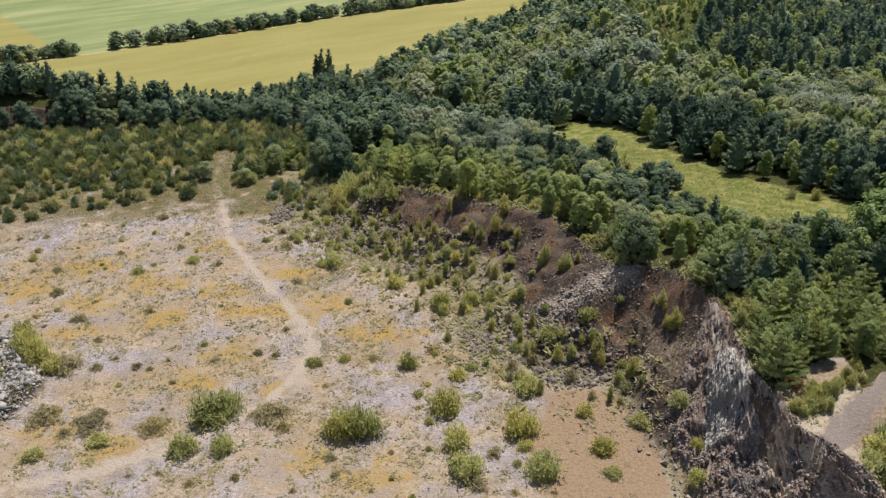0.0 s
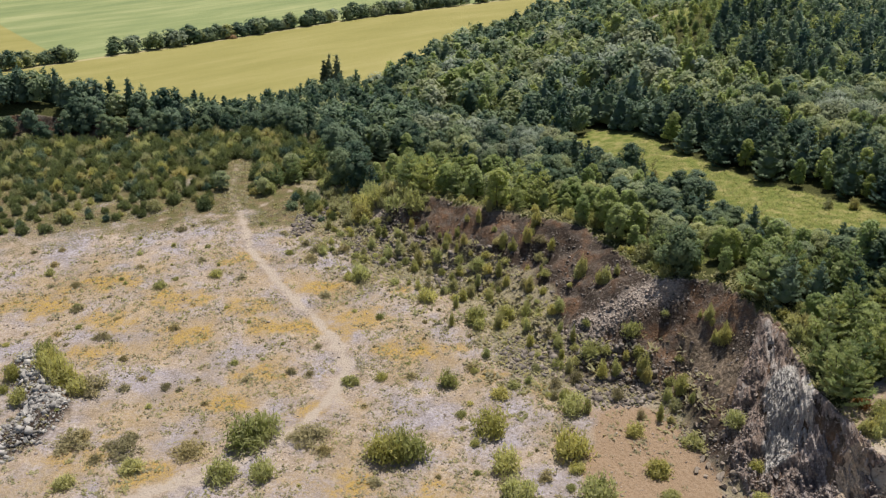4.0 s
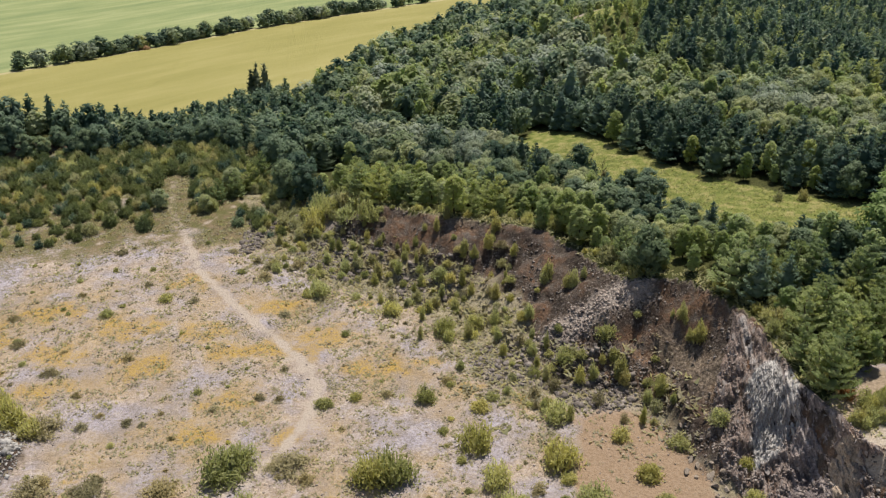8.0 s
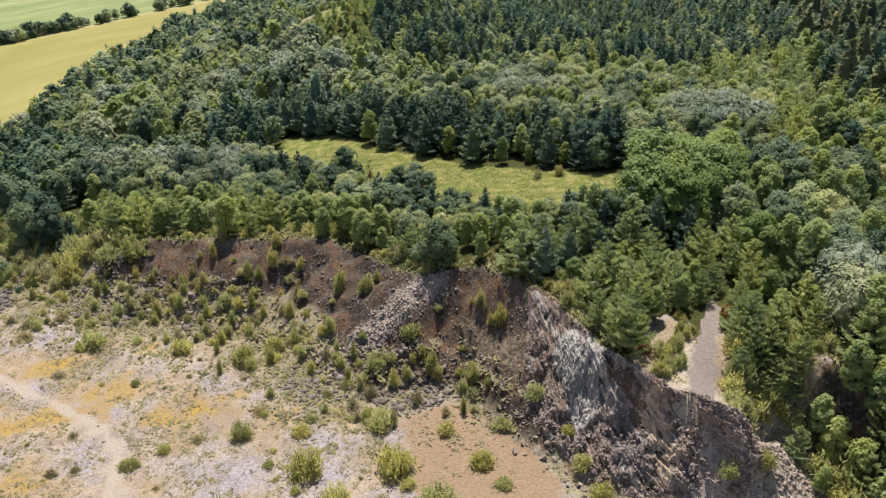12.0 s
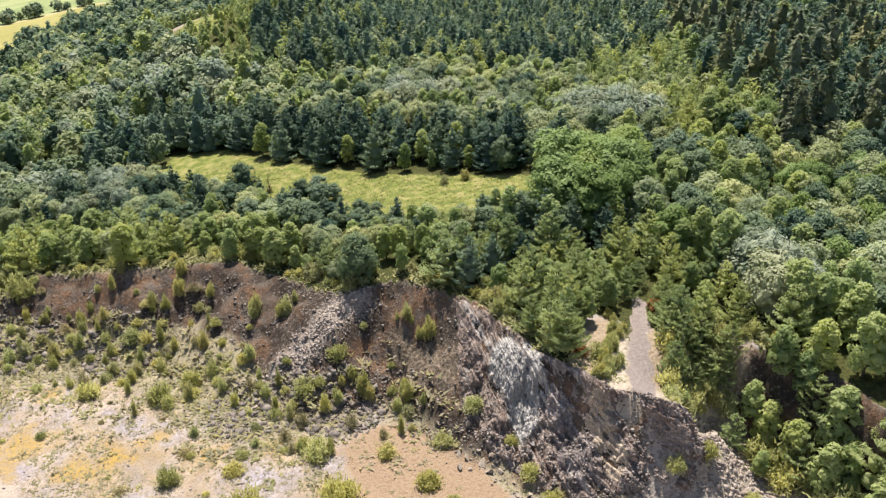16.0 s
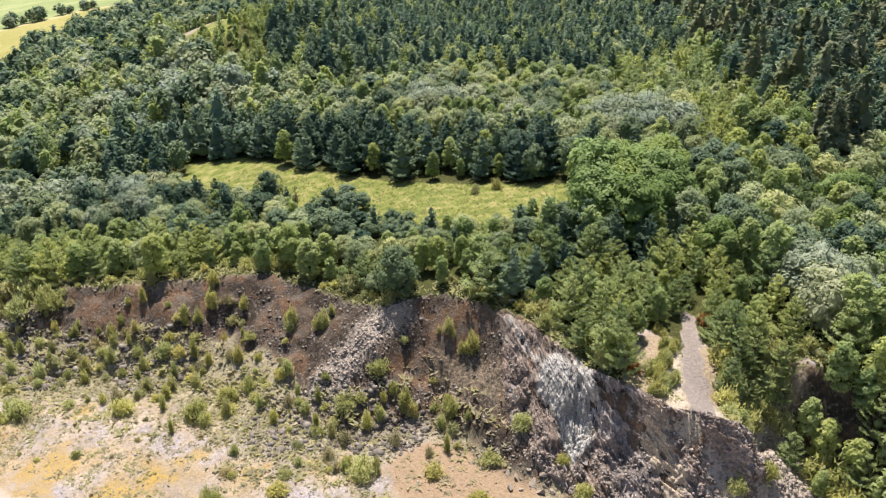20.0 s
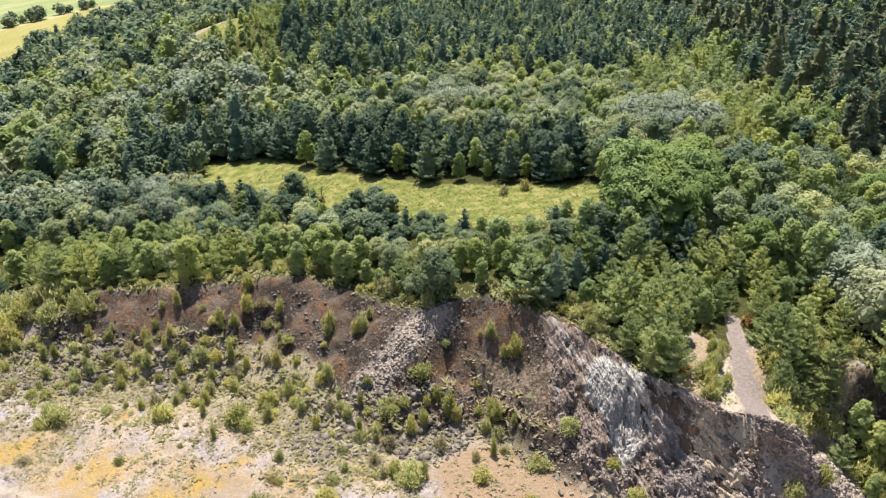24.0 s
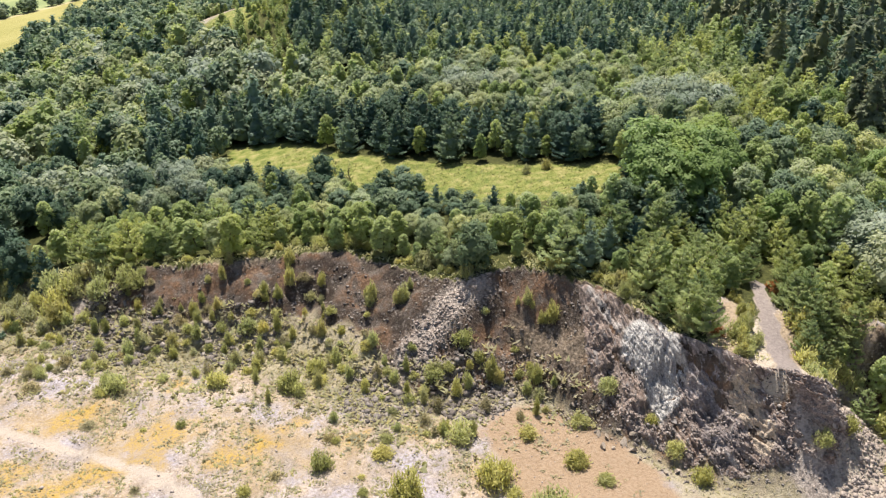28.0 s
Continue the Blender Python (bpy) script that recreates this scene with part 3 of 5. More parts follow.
def sphere_dirs(n):
    d = RNG.normal(size=(n, 3))
    return d / np.linalg.norm(d, axis=1, keepdims=True)


ICO = bmesh.new()
bmesh.ops.create_icosphere(ICO, subdivisions=1, radius=1)
ICO.verts.ensure_lookup_table()
ICO_V = np.array([v.co[:] for v in ICO.verts])
ICO_F = np.array([[v.index for v in f.verts] for f in ICO.faces])
ICO.free()


def with_core(leaves, blobs):
    """Adds rough lumps in place of a crown's inner foliage, to block sun and darken its underside: centre and radii."""
    v, f = leaves
    vs, fs, n = [v], [f], len(v)
    for cen, rad in blobs:
        vs.append(np.asarray(cen) + ICO_V * np.asarray(rad) * RNG.uniform(0.75, 1.15, (len(ICO_V), 1)))
        fs.append(ICO_F + n)
        n += len(ICO_V)
    return np.concatenate(vs), np.concatenate(fs)


def broad_crown(h, r, leaves, size, low=0.02, lobes=16, pointed=0.0, big=(0.2, 0.38), up=0.35, core=1.0):
    """Leaf positions on many lobes round a stem of height h."""
    t = low + 0.08 + (0.76 - low) * (np.arange(lobes) + RNG.random(lobes)) / lobes
    wide = np.sin(np.pi * np.clip((t + 0.12) / 1.16, 0, 1)) ** 0.7 * (1 - pointed * t)
    ang, rad = np.arange(lobes) * 2.4 + RNG.uniform(-0.5, 0.5, lobes), np.sqrt(RNG.uniform(0.3, 1, lobes)) * r * wide * 0.74
    rad = np.where(RNG.random(lobes) < 0.25, rad * 1.2, rad)
    cen = np.stack([np.cos(ang) * rad, np.sin(ang) * rad, t * h], 1)
    rl = r * RNG.uniform(*big, lobes) * (1 - 0.5 * pointed * t)
    cen[0], rl[0] = (0, 0, h * 0.86), r * 0.36 * (1 - 0.5 * pointed)
    which = RNG.choice(lobes, leaves, p=rl**2 / (rl**2).sum())
    d = sphere_dirs(leaves)
    d[:, 2] = np.abs(d[:, 2]) * 0.95 - 0.3 * (RNG.random(leaves) < 0.3)
    pos = cen[which] + d * (rl[which] * RNG.uniform(0.8, 1.15, leaves))[:, None] * (1, 1, 1.1)
    whole = pos - (0, 0, 0.42 * h)
    whole = whole / np.linalg.norm(whole, axis=1, keepdims=True)
    nor = 0.8 * d + 0.6 * whole + (0, 0, 0.25) + RNG.normal(size=(leaves, 3)) * 0.2
    way = d * (1, 1, 0.4) + RNG.normal(size=(leaves, 3)) * 0.6 + (0, 0, up)
    made = slivers(pos, way, nor, size * RNG.uniform(0.6, 1.3, leaves), 0.7, 0.9)
    blobs = [(cen[k], np.array((1, 1, 1.1)) * rl[k] * 0.78 * core) for k in range(0, lobes, 2 if leaves > 1000 else 4)]
    return with_core(made, blobs + [((0, 0, 0.45 * h), (0.52 * r * core, 0.52 * r * core, 0.34 * h))])


def needle_crown(h, r, leaves, size, low=0.12, whorls=11, droop=0.0, power=0.8, lift=0.35, thin=0.45, up=0.55, core=1.0):
    """Whorls of branches with needle tufts, widest low down."""
    branch_t = np.repeat(np.linspace(low, 0.97, whorls), 7) + RNG.uniform(-0.03, 0.03, whorls * 7)
    reach = r * np.clip(1.03 - branch_t, 0.03, 1) ** power / (1 - low) ** power * RNG.uniform(0.68, 1.12, whorls * 7)
    ang = RNG.uniform(0, 2 * np.pi, whorls * 7)
    k = RNG.choice(len(reach), leaves, p=(reach + 0.15) / (reach + 0.15).sum())
    f = RNG.uniform(0.3, 1.0, leaves) ** 0.6
    out = np.stack([np.cos(ang), np.sin(ang), np.zeros_like(ang)], 1)[k]
    side = np.cross(out, (0, 0, 1.0))
    pos = out * (reach[k] * f)[:, None] + side * (RNG.normal(size=leaves) * 0.15 * reach[k] * f)[:, None]
    pos[:, 2] = branch_t[k] * h + reach[k] * f * (lift * f - droop) + RNG.normal(size=leaves) * 0.05 * h / 6
    nor = np.array([0, 0, 0.75]) + out * 0.8 + RNG.normal(size=(leaves, 3)) * 0.2
    way = out + RNG.normal(size=(leaves, 3)) * 0.45 + (0, 0, up - droop)
    made = slivers(pos, way, nor, size * RNG.uniform(0.6, 1.35, leaves), thin, 0.75)
    blobs = ((low + 0.16, 0.55, 0.16), (low + 0.38, 0.42, 0.18), (0.68, 0.24, 0.18))
    return with_core(made, [((0, 0, h * t), (core * w * r, core * w * r, core * k * h)) for t, w, k in blobs])


def trunk_mesh(h, r, limbs=7, reach=1.0, low=0.3):
    verts, faces = [], []

    def tube(p, q, a, b, n=6):
        p, q = np.array(p, float), np.array(q, float)
        w = (q - p) / np.linalg.norm(q - p)
        u = np.cross(w, (0.31, 0.9, 0.3))
        u /= np.linalg.norm(u)
        v = np.cross(w, u)
        base = len(verts)
        for c, rad in ((p, a), (q, b)):
            for k in range(n):
                verts.append(c + rad * (u * math.cos(2 * math.pi * k / n) + v * math.sin(2 * math.pi * k / n)))
        for k in range(n):
            faces.append((base + k, base + (k + 1) % n, base + n + (k + 1) % n, base + n + k))

    bend = RNG.normal(size=(4, 2)) * 0.03 * h
    bend[0] = 0
    for k in range(3):
        tube((*bend[k], h * k * 0.31 - 0.3 * (k == 0)), (*bend[k + 1], h * (k + 1) * 0.31), r * (1 - 0.3 * k), r * (0.7 - 0.3 * k) + 0.01)
    for k in range(limbs):
        t, an = low + (0.85 - low) * k / limbs, RNG.uniform(0, 6.28)
        tube((0, 0, t * h), (math.cos(an) * reach * (1 - t * 0.7), math.sin(an) * reach * (1 - t * 0.7), (t + 0.12) * h), r * 0.4, 0.012, 4)
    return mesh_of("trunk", verts, faces, True)


def crown_for(kind, leaves, size):
    full = 1.0 if leaves > 1000 else 1.3   # crowns with few leaves need a fuller core
    if kind == "pine_tree":
        return needle_crown(6.0, 1.95, leaves, size, 0.04, 10, 0.0, 0.72, 0.42, core=full)
    if kind == "young_pine_tree":
        return needle_crown(6.0, 2.2, leaves, size * 1.1, 0.02, 8, 0.0, 0.6, 0.6, 0.33, 0.95, 0.6 * full)
    if kind == "spruce_tree":
        return needle_crown(6.0, 1.5, leaves, size, 0.05, 14, 0.3, 0.85, 0.0, core=full)
    if kind in ("birch_tree", "golden_tree"):
        return broad_crown(6.0, 1.75, leaves, size, 0.05, 40, 0.5, (0.15, 0.34), 0.9, 0.22 if leaves > 1000 else 0.75)
    if kind == "willow_tree":
        return broad_crown(5.0, 2.7, leaves, size, 0.0, 30)
    if kind == "sallow_tree":
        return broad_crown(5.4, 2.3, leaves, size, 0.0, 26)
    return broad_crown(6.0, 2.4, leaves, size, 0.0, 24)


# kind: leaf material, label, category
KINDS = {
    "pine_tree": (PINE, "dense blue-green young pine tree in the wood", "pine"),
    "young_pine_tree": (YOUNG, "feathery light green young pine near the quarry rim", "pine"),
    "spruce_tree": (SPRUCE, "tall dark olive spruce with drooping branches", "spruce"),
    "birch_tree": (BIRCH, "slender light green birch tree near the quarry", "birch"),
    "willow_tree": (SILVER, "broad silvery grey-green willow in the wood", "willow"),
    "leafy_tree": (BROAD, "round dark green broadleaf tree in the wood", "tree"),
    "maple_tree": (FRESH, "round fresh green maple tree in the wood", "maple"),
    "sallow_tree": (SALLOW, "rounded grey-green sallow tree in the wood", "sallow"),
    "golden_tree": (GOLDEN, "upright yellow-green aspen tree in the wood", "aspen"),
}
SOURCE, FAR_SOURCE, LIGHT_SOURCE = {}, {}, {}
for kind, (mat, label, cat) in KINDS.items():
    SOURCE[kind] = []
    for v in range(4):
        crown = mesh_of("crown", *crown_for(kind, *((2500, 0.165) if kind in ("pine_tree", "spruce_tree", "young_pine_tree") else (2300, 0.15))))
        crown.materials.append(mat)
        trunk = trunk_mesh(6.0, 0.10, 8, 1.3)
        trunk.materials.append(BARK)
        SOURCE[kind].append((trunk, crown))
    FAR_SOURCE[kind] = [crown_for(kind, 340, 0.36) for v in range(5)]
    LIGHT_SOURCE[kind] = [crown_for(kind, 170, 0.5) for v in range(3)]
HEDGE_SOURCE = {}
for kind in ("leafy_tree", "willow_tree", "sallow_tree"):
    HEDGE_SOURCE[kind] = []
    for k in range(5):
        crown, trunk = mesh_of("crown", *FAR_SOURCE[kind][k]), trunk_mesh(6.0, 0.10, 5, 1.3)
        crown.materials.append(KINDS[kind][0])
        trunk.materials.append(BARK)
        HEDGE_SOURCE[kind].append((trunk, crown))


def plant(kind, x, y, scale, wide=1.0, label="", name="", source=None):
    mat, lab, cat = KINDS[kind]
    root = tagged(new(name or kind), label or lab, cat, group=cat + " trees of the wood")
    source = (source or SOURCE)[kind]
    trunk, crown = source[RNG.integers(len(source))]
    part("trunk", trunk, None, root)
    part("crown", crown, None, root)
    root.matrix_basis = Matrix.LocRotScale((x, y, float(height(x, y)) - 0.05), Euler((0, 0, RNG.uniform(0, 6.28))), (scale * wide, scale * wide, scale))
    return root


def scatter(x0, x1, y0, y1, step):
    gx, gy = np.meshgrid(np.arange(x0, x1, step), np.arange(y0, y1, step * 0.87))
    gx = gx + (np.arange(gx.shape[0]) % 2)[:, None] * step / 2
    p = np.stack([gx.ravel(), gy.ravel()], 1)
    return p + RNG.uniform(-0.38, 0.38, p.shape) * step


def wooded(p):
    x, y = p[:, 0], p[:, 1]
    ok = inside(x, y, RIM_POLY) & (to_line(x, y, RIM) > np.where((x > 33) & (y < 53), 3.5, np.where((x < 13) & (y > 92), 1.3, 0.9)))
    ok &= ~inside(x, y, MEADOW) & (to_line(x, y, MEADOW + MEADOW[:1]) > 0.8)
    ok &= to_line(x, y, TRACK) > np.where(x + y < 95, 4.2, 1.4)
    ok &= (np.hypot(x - 23.2, y - 84.5) > 1.6) & (np.hypot((x - 45) / 5, (y - 171) / 2.2) > 1) & (np.hypot((x - 58) / 13, (y - 221) / 9) > 1) & (np.hypot((x - 72) / 20, (y - 246) / 12) > 1)
    ok &= y < np.interp(x, *zip(*FOREST_EDGE)) - 1
    return ok


def seen_side(p):
    """Ground that lies ahead of the flight."""
    x, y = p[:, 0], p[:, 1]
    return (y > 26) & (x > -30 - 0.62 * y) & (x < 10 + 1.35 * (y - 8)) & (y < 260) & (x < 190)


# stands of the wood: outline; (share, kind, least scale, most scale, width) ...
STANDS = [
    ([(41, 79), (45, 85), (53, 86), (58, 81), (57, 75), (50, 71), (44, 74)], [(1, "maple_tree", 1.1, 1.45, 1.1)]),
    ([(-18, 118), (-12, 126), (-7, 131), (4, 121), (11, 108), (17, 97), (20, 91), (17.5, 84), (11, 91), (1, 98), (-11, 106)],
     [(0.5, "birch_tree", 0.42, 1.0, 1.22), (0.18, "young_pine_tree", 0.5, 0.95, 1.2), (0.26, "golden_tree", 0.45, 0.9, 1.2), (0.06, "sallow_tree", 0.6, 0.9, 1.2)]),
    ([(-7, 172), (0, 166), (15, 145), (16.5, 137), (15.5, 131), (19, 117), (11, 107), (3, 121), (-7, 131)],
     [(0.52, "leafy_tree", 0.55, 0.85, 1.1), (0.2, "pine_tree", 0.6, 0.8, 1.1), (0.2, "sallow_tree", 0.55, 0.85, 1.1), (0.08, "willow_tree", 0.6, 0.9, 1.0)]),
    ([(-20, 122), (-23, 168), (-9, 177), (10, 154), (-7, 131), (-9, 112)],
     [(0.72, "leafy_tree", 0.75, 1.15, 1.05), (0.16, "pine_tree", 0.8, 1.05, 1.1), (0.12, "birch_tree", 0.7, 1.0, 1.1)]),
    ([(15, 130), (21.4, 115), (23.5, 106), (26.5, 99), (29, 89), (39, 86.5), (42.6, 82.6), (34.6, 75), (22.4, 77), (18, 88), (11, 108)],
     [(0.2, "pine_tree", 0.4, 0.75, 1.1), (0.1, "leafy_tree", 0.4, 0.65, 1.2), (0.34, "sallow_tree", 0.4, 0.68, 1.1), (0.22, "birch_tree", 0.5, 0.8, 1.1), (0.14, "young_pine_tree", 0.5, 0.8, 1.1)]),
    ([(15.5, 170), (8, 149), (19, 147), (26, 148), (33, 140), (36, 124), (42, 110), (48, 99), (55, 88), (59, 92), (60, 107), (46, 132), (35.5, 152), (27.6, 163)],
     [(0.76, "pine_tree", 0.95, 1.3, 1.12), (0.14, "leafy_tree", 0.85, 1.1, 1.0), (0.1, "birch_tree", 0.7, 1.0, 1.0)]),
    ([(34, 154), (46, 166), (60, 151), (77, 139), (94, 126), (84, 114), (84, 97), (72, 86), (58, 90), (60, 107), (46, 132)],
     [(0.18, "willow_tree", 0.85, 1.2, 1.05), (0.34, "birch_tree", 0.8, 1.15, 1.1), (0.3, "sallow_tree", 0.85, 1.15, 1.05), (0.1, "leafy_tree", 0.8, 1.1, 1.0), (0.08, "golden_tree", 0.8, 1.1, 1.0)]),
    ([(48, 168), (42, 184), (44, 232), (62, 250), (80, 240), (64, 196), (58, 189)],
     [(0.45, "golden_tree", 0.3, 0.6, 1.3), (0.3, "birch_tree", 0.3, 0.65, 1.3), (0.25, "young_pine_tree", 0.4, 0.8, 1.0)]),
    ([(47, 164), (58, 188), (66, 196), (84, 240), (260, 420), (260, 300), (150, 158), (121, 127), (96, 125), (78, 141), (59, 151)],
     [(0.76, "pine_tree", 0.95, 1.4, 1.05), (0.12, "young_pine_tree", 0.9, 1.2, 1.05), (0.12, "sallow_tree", 0.85, 1.15, 1.0)]),
    ([(84, 115), (97, 126), (121, 127), (104, 109), (94, 84), (75, 79), (66, 82), (72, 87), (85, 98)],
     [(0.72, "young_pine_tree", 0.85, 1.15, 1.0), (0.12, "birch_tree", 0.8, 1.1, 1.0), (0.16, "sallow_tree", 0.8, 1.0, 1.0)]),
    ([(121, 127), (150, 158), (260, 300), (260, 40), (100, 30), (96, 60), (90, 80), (94, 84), (104, 109)],
     [(0.4, "spruce_tree", 1.3, 1.8, 1.3), (0.4, "pine_tree", 1.1, 1.5, 1.15), (0.2, "birch_tree", 1.0, 1.4, 1.0)]),
    ([(51, 71), (70, 84), (92, 82), (96, 60), (100, 30), (45, 30), (44, 50), (45, 65)],
     [(0.36, "sallow_tree", 0.9, 1.25, 1.0), (0.24, "birch_tree", 0.9, 1.3, 1.1), (0.14, "leafy_tree", 0.85, 1.15, 1.0), (0.1, "maple_tree", 0.8, 1.1, 1.0), (0.1, "golden_tree", 0.9, 1.2, 1.1), (0.06, "young_pine_tree", 0.9, 1.2, 1.0)]),
    ([(22, 78), (34, 75), (44, 69), (45, 62), (45, 50), (24, 48), (24, 64)],
     [(0.84, "young_pine_tree", 0.5, 1.0, 1.12), (0.06, "pine_tree", 0.65, 0.9, 1.1), (0.1, "birch_tree", 0.5, 0.8, 1.2)]),
    ([(-300, 260), (-22, 214), (-21, 170), (-23, 130), (-300, 120)],
     [(0.5, "leafy_tree", 0.85, 1.2, 1.0), (0.3, "pine_tree", 0.95, 1.3, 0.95), (0.2, "sallow_tree", 0.8, 1.0, 1.0)]),
    ([(-24, 214), (-7, 270), (60, 420), (260, 640), (260, 420), (84, 242), (62, 252), (52, 300), (30, 270)],
     [(0.5, "leafy_tree", 0.9, 1.25, 1.05), (0.2, "pine_tree", 0.9, 1.2, 1.05), (0.3, "sallow_tree", 0.9, 1.2, 1.05)]),
    ([(-24, 214), (30, 272), (52, 302), (62, 250), (44, 232), (42, 184), (46, 166), (34, 153), (27, 163), (10, 150), (-9, 177)],
     [(0.4, "sallow_tree", 0.8, 1.15, 1.05), (0.08, "birch_tree", 0.8, 1.15, 1.1), (0.12, "willow_tree", 0.8, 1.1, 1.0), (0.06, "golden_tree", 0.8, 1.1, 1.05), (0.12, "young_pine_tree", 0.7, 1.0, 1.1), (0.22, "leafy_tree", 0.85, 1.1, 1.0)]),
]
# single trees and clumps that stand out: centre, radius; kind, scale, width
CLUMPS = [(12.5, 140, 3.5, "willow_tree", 0.75, 1.05), (8.5, 132, 3.5, "willow_tree", 0.7, 1.0), (3.5, 146, 4, "willow_tree", 0.95, 1.0), (-6, 150, 3, "willow_tree", 1.0, 1.0), (72, 97, 6, "willow_tree", 1.2, 1.1),
          (60, 129, 5, "willow_tree", 1.1, 1.05), (50, 54, 4.5, "willow_tree", 1.1, 1.0), (22, 189, 4, "willow_tree", 1.2, 1.0), (0, 186, 5, "golden_tree", 1.1, 1.3), (80, 72, 3, "spruce_tree", 1.9, 1.2),
          (87, 76, 3, "spruce_tree", 1.8, 1.2), (-29, 203, 4, "spruce_tree", 1.45, 1.0), (80, 85, 3, "golden_tree", 1.2, 1.1)]


def pick(x, y):
    """Kind, scale and width of a tree by where it grows."""
    q, v = RNG.random(), RNG.random()
    track, to_meadow = float(to_line(x, y, TRACK)), float(to_line(x, y, MEADOW + MEADOW[:1]))
    if track < 9 and y < 75:
        return ("young_pine_tree", 0.4 + 0.25 * v + 0.035 * track, 1.1) if q < 0.8 else ("birch_tree", 0.5 + 0.3 * v, 1.1)
    for cx, cy, r, kind, size, wide in CLUMPS:
        if math.hypot(x - cx, y - cy) < r:
            return kind, size * (0.9 + 0.25 * v), wide
    front = y < 118 - 0.62 * (x - 20) or (x < 23 and y < 143)
    if front and to_meadow < 8 and x < 50:
        small = (0.3 if x < 25 else 0.18) + 0.035 * to_meadow + 0.22 * v
        return ("leafy_tree", small, 1.4) if q < 0.3 else ("sallow_tree", small, 1.3) if q < 0.65 else ("birch_tree", small * 1.2, 1.1) if q < 0.8 else ("pine_tree", small * 1.25, 1.1)
    if not front and to_meadow < 3.5 and x > 36 and q < 0.7:
        return "birch_tree", 0.4 + 0.35 * v, 1.05
    for outline, mix in STANDS:
        if not inside(np.float64(x), np.float64(y), outline):
            continue
        # like trees stand together: the draw follows a slow noise as well as chance
        q = (q * 0.55 + 0.75 * (0.5 + float(fbm(x / 7, y / 7, 2, 70.0)))) % 1.0
        for share, kind, least, most, wide in mix:
            q -= share
            if q < 0:
                break
        return kind, least + (most - least) * v, wide * RNG.uniform(0.9, 1.12)
    return ("pine_tree", 0.7 + 0.35 * v, 1.05) if q < 0.5 else ("birch_tree", 0.75 + 0.3 * v, 1.1) if q < 0.7 else ("leafy_tree", 0.7 + 0.35 * v, 1.0)


def build_wood():
    near = scatter(-30, 90, 26, 142, 3.3)
    near = near[wooded(near) & seen_side(near)]
    front = scatter(-16, 44, 60, 122, 2.7)
    front = front[wooded(front) & (front[:, 1] < 116 - 0.62 * (front[:, 0] - 20))]
    near = np.concatenate([front, near[~((near[:, 0] < 44) & (near[:, 1] > 60) & (near[:, 1] < 116 - 0.62 * (near[:, 0] - 20)))]])
    counts = {}
    rest = []
    for x, y in near:
        kind, s, w = pick(x, y)
        counts[kind] = counts.get(kind, 0) + 1
        if counts[kind] <= 290:
            plant(kind, x, y, s, w)
        else:
            rest.append((x, y, kind, s, w))
    far = scatter(-170, 200, 142, 262, 3.15)
    far = far[wooded(far) & (far[:, 0] > -32 - 0.62 * far[:, 1])]
    plot = scatter(47, 170, 120, 240, 3.5)
    dense = STANDS[8][0]
    far = np.concatenate([far[~inside(far[:, 0], far[:, 1], dense)], plot[wooded(plot) & inside(plot[:, 0], plot[:, 1], dense)]])
    far2 = scatter(-140, -30, 130, 142, 3.7)
    far3 = scatter(90, 200, 26, 142, 3.9)
    far3 = far3[~inside(far3[:, 0], far3[:, 1], dense)]
    last = scatter(-40, 330, 240, 470, 4.0)
    last = last[wooded(last) & ((last[:, 1] > 262) | inside(last[:, 0], last[:, 1], dense))]
    for p in np.concatenate([far, far2[wooded(far2)], far3[wooded(far3)], last]):
        if p[0] > 60 + 1.3 * p[1]:
            continue
        kind, s, w = pick(*p)
        if inside(*p, STANDS[-1][0]) or inside(*p, STANDS[-2][0]):
            # fewer, broader crowns of very unlike size
            if RNG.random() < 0.42:
                continue
            s *= RNG.uniform(1.0, 1.55)
        rest.append((*p, kind, s * (0.92 if kind != "spruce_tree" else 1.08), w))
    # joined woods, one object a kind of leaf
    for kind, (mat, lab, cat) in KINDS.items():
        vs, ts, fs, n = [], [], [], 0
        for x, y, k, s, w in rest:
            if k != kind:
                continue
            v, f = LIGHT_SOURCE[kind][RNG.integers(3)] if y > 240 else FAR_SOURCE[kind][RNG.integers(5)]
            an = RNG.uniform(0, 6.28)
            c, sn = math.cos(an) * s * w, math.sin(an) * s * w
            vs.append(np.stack([v[:, 0] * c - v[:, 1] * sn + x, v[:, 0] * sn + v[:, 1] * c + y, v[:, 2] * s + float(height(x, y))], 1))
            ts.append(np.full(len(v), RNG.random()))
            fs.append(f + n)
            n += len(v)
        if vs:
            me = mesh_of("far_" + kind, np.concatenate(vs), np.concatenate(fs))
            attr(me, "tint", np.concatenate(ts))
            me.materials.append(mat)
            tagged(new("far_" + cat + "_wood", me), "distant wood of " + lab.split(" in ")[0].split(" near ")[0] + " crowns", "wood", kind="stuff")


build_wood()

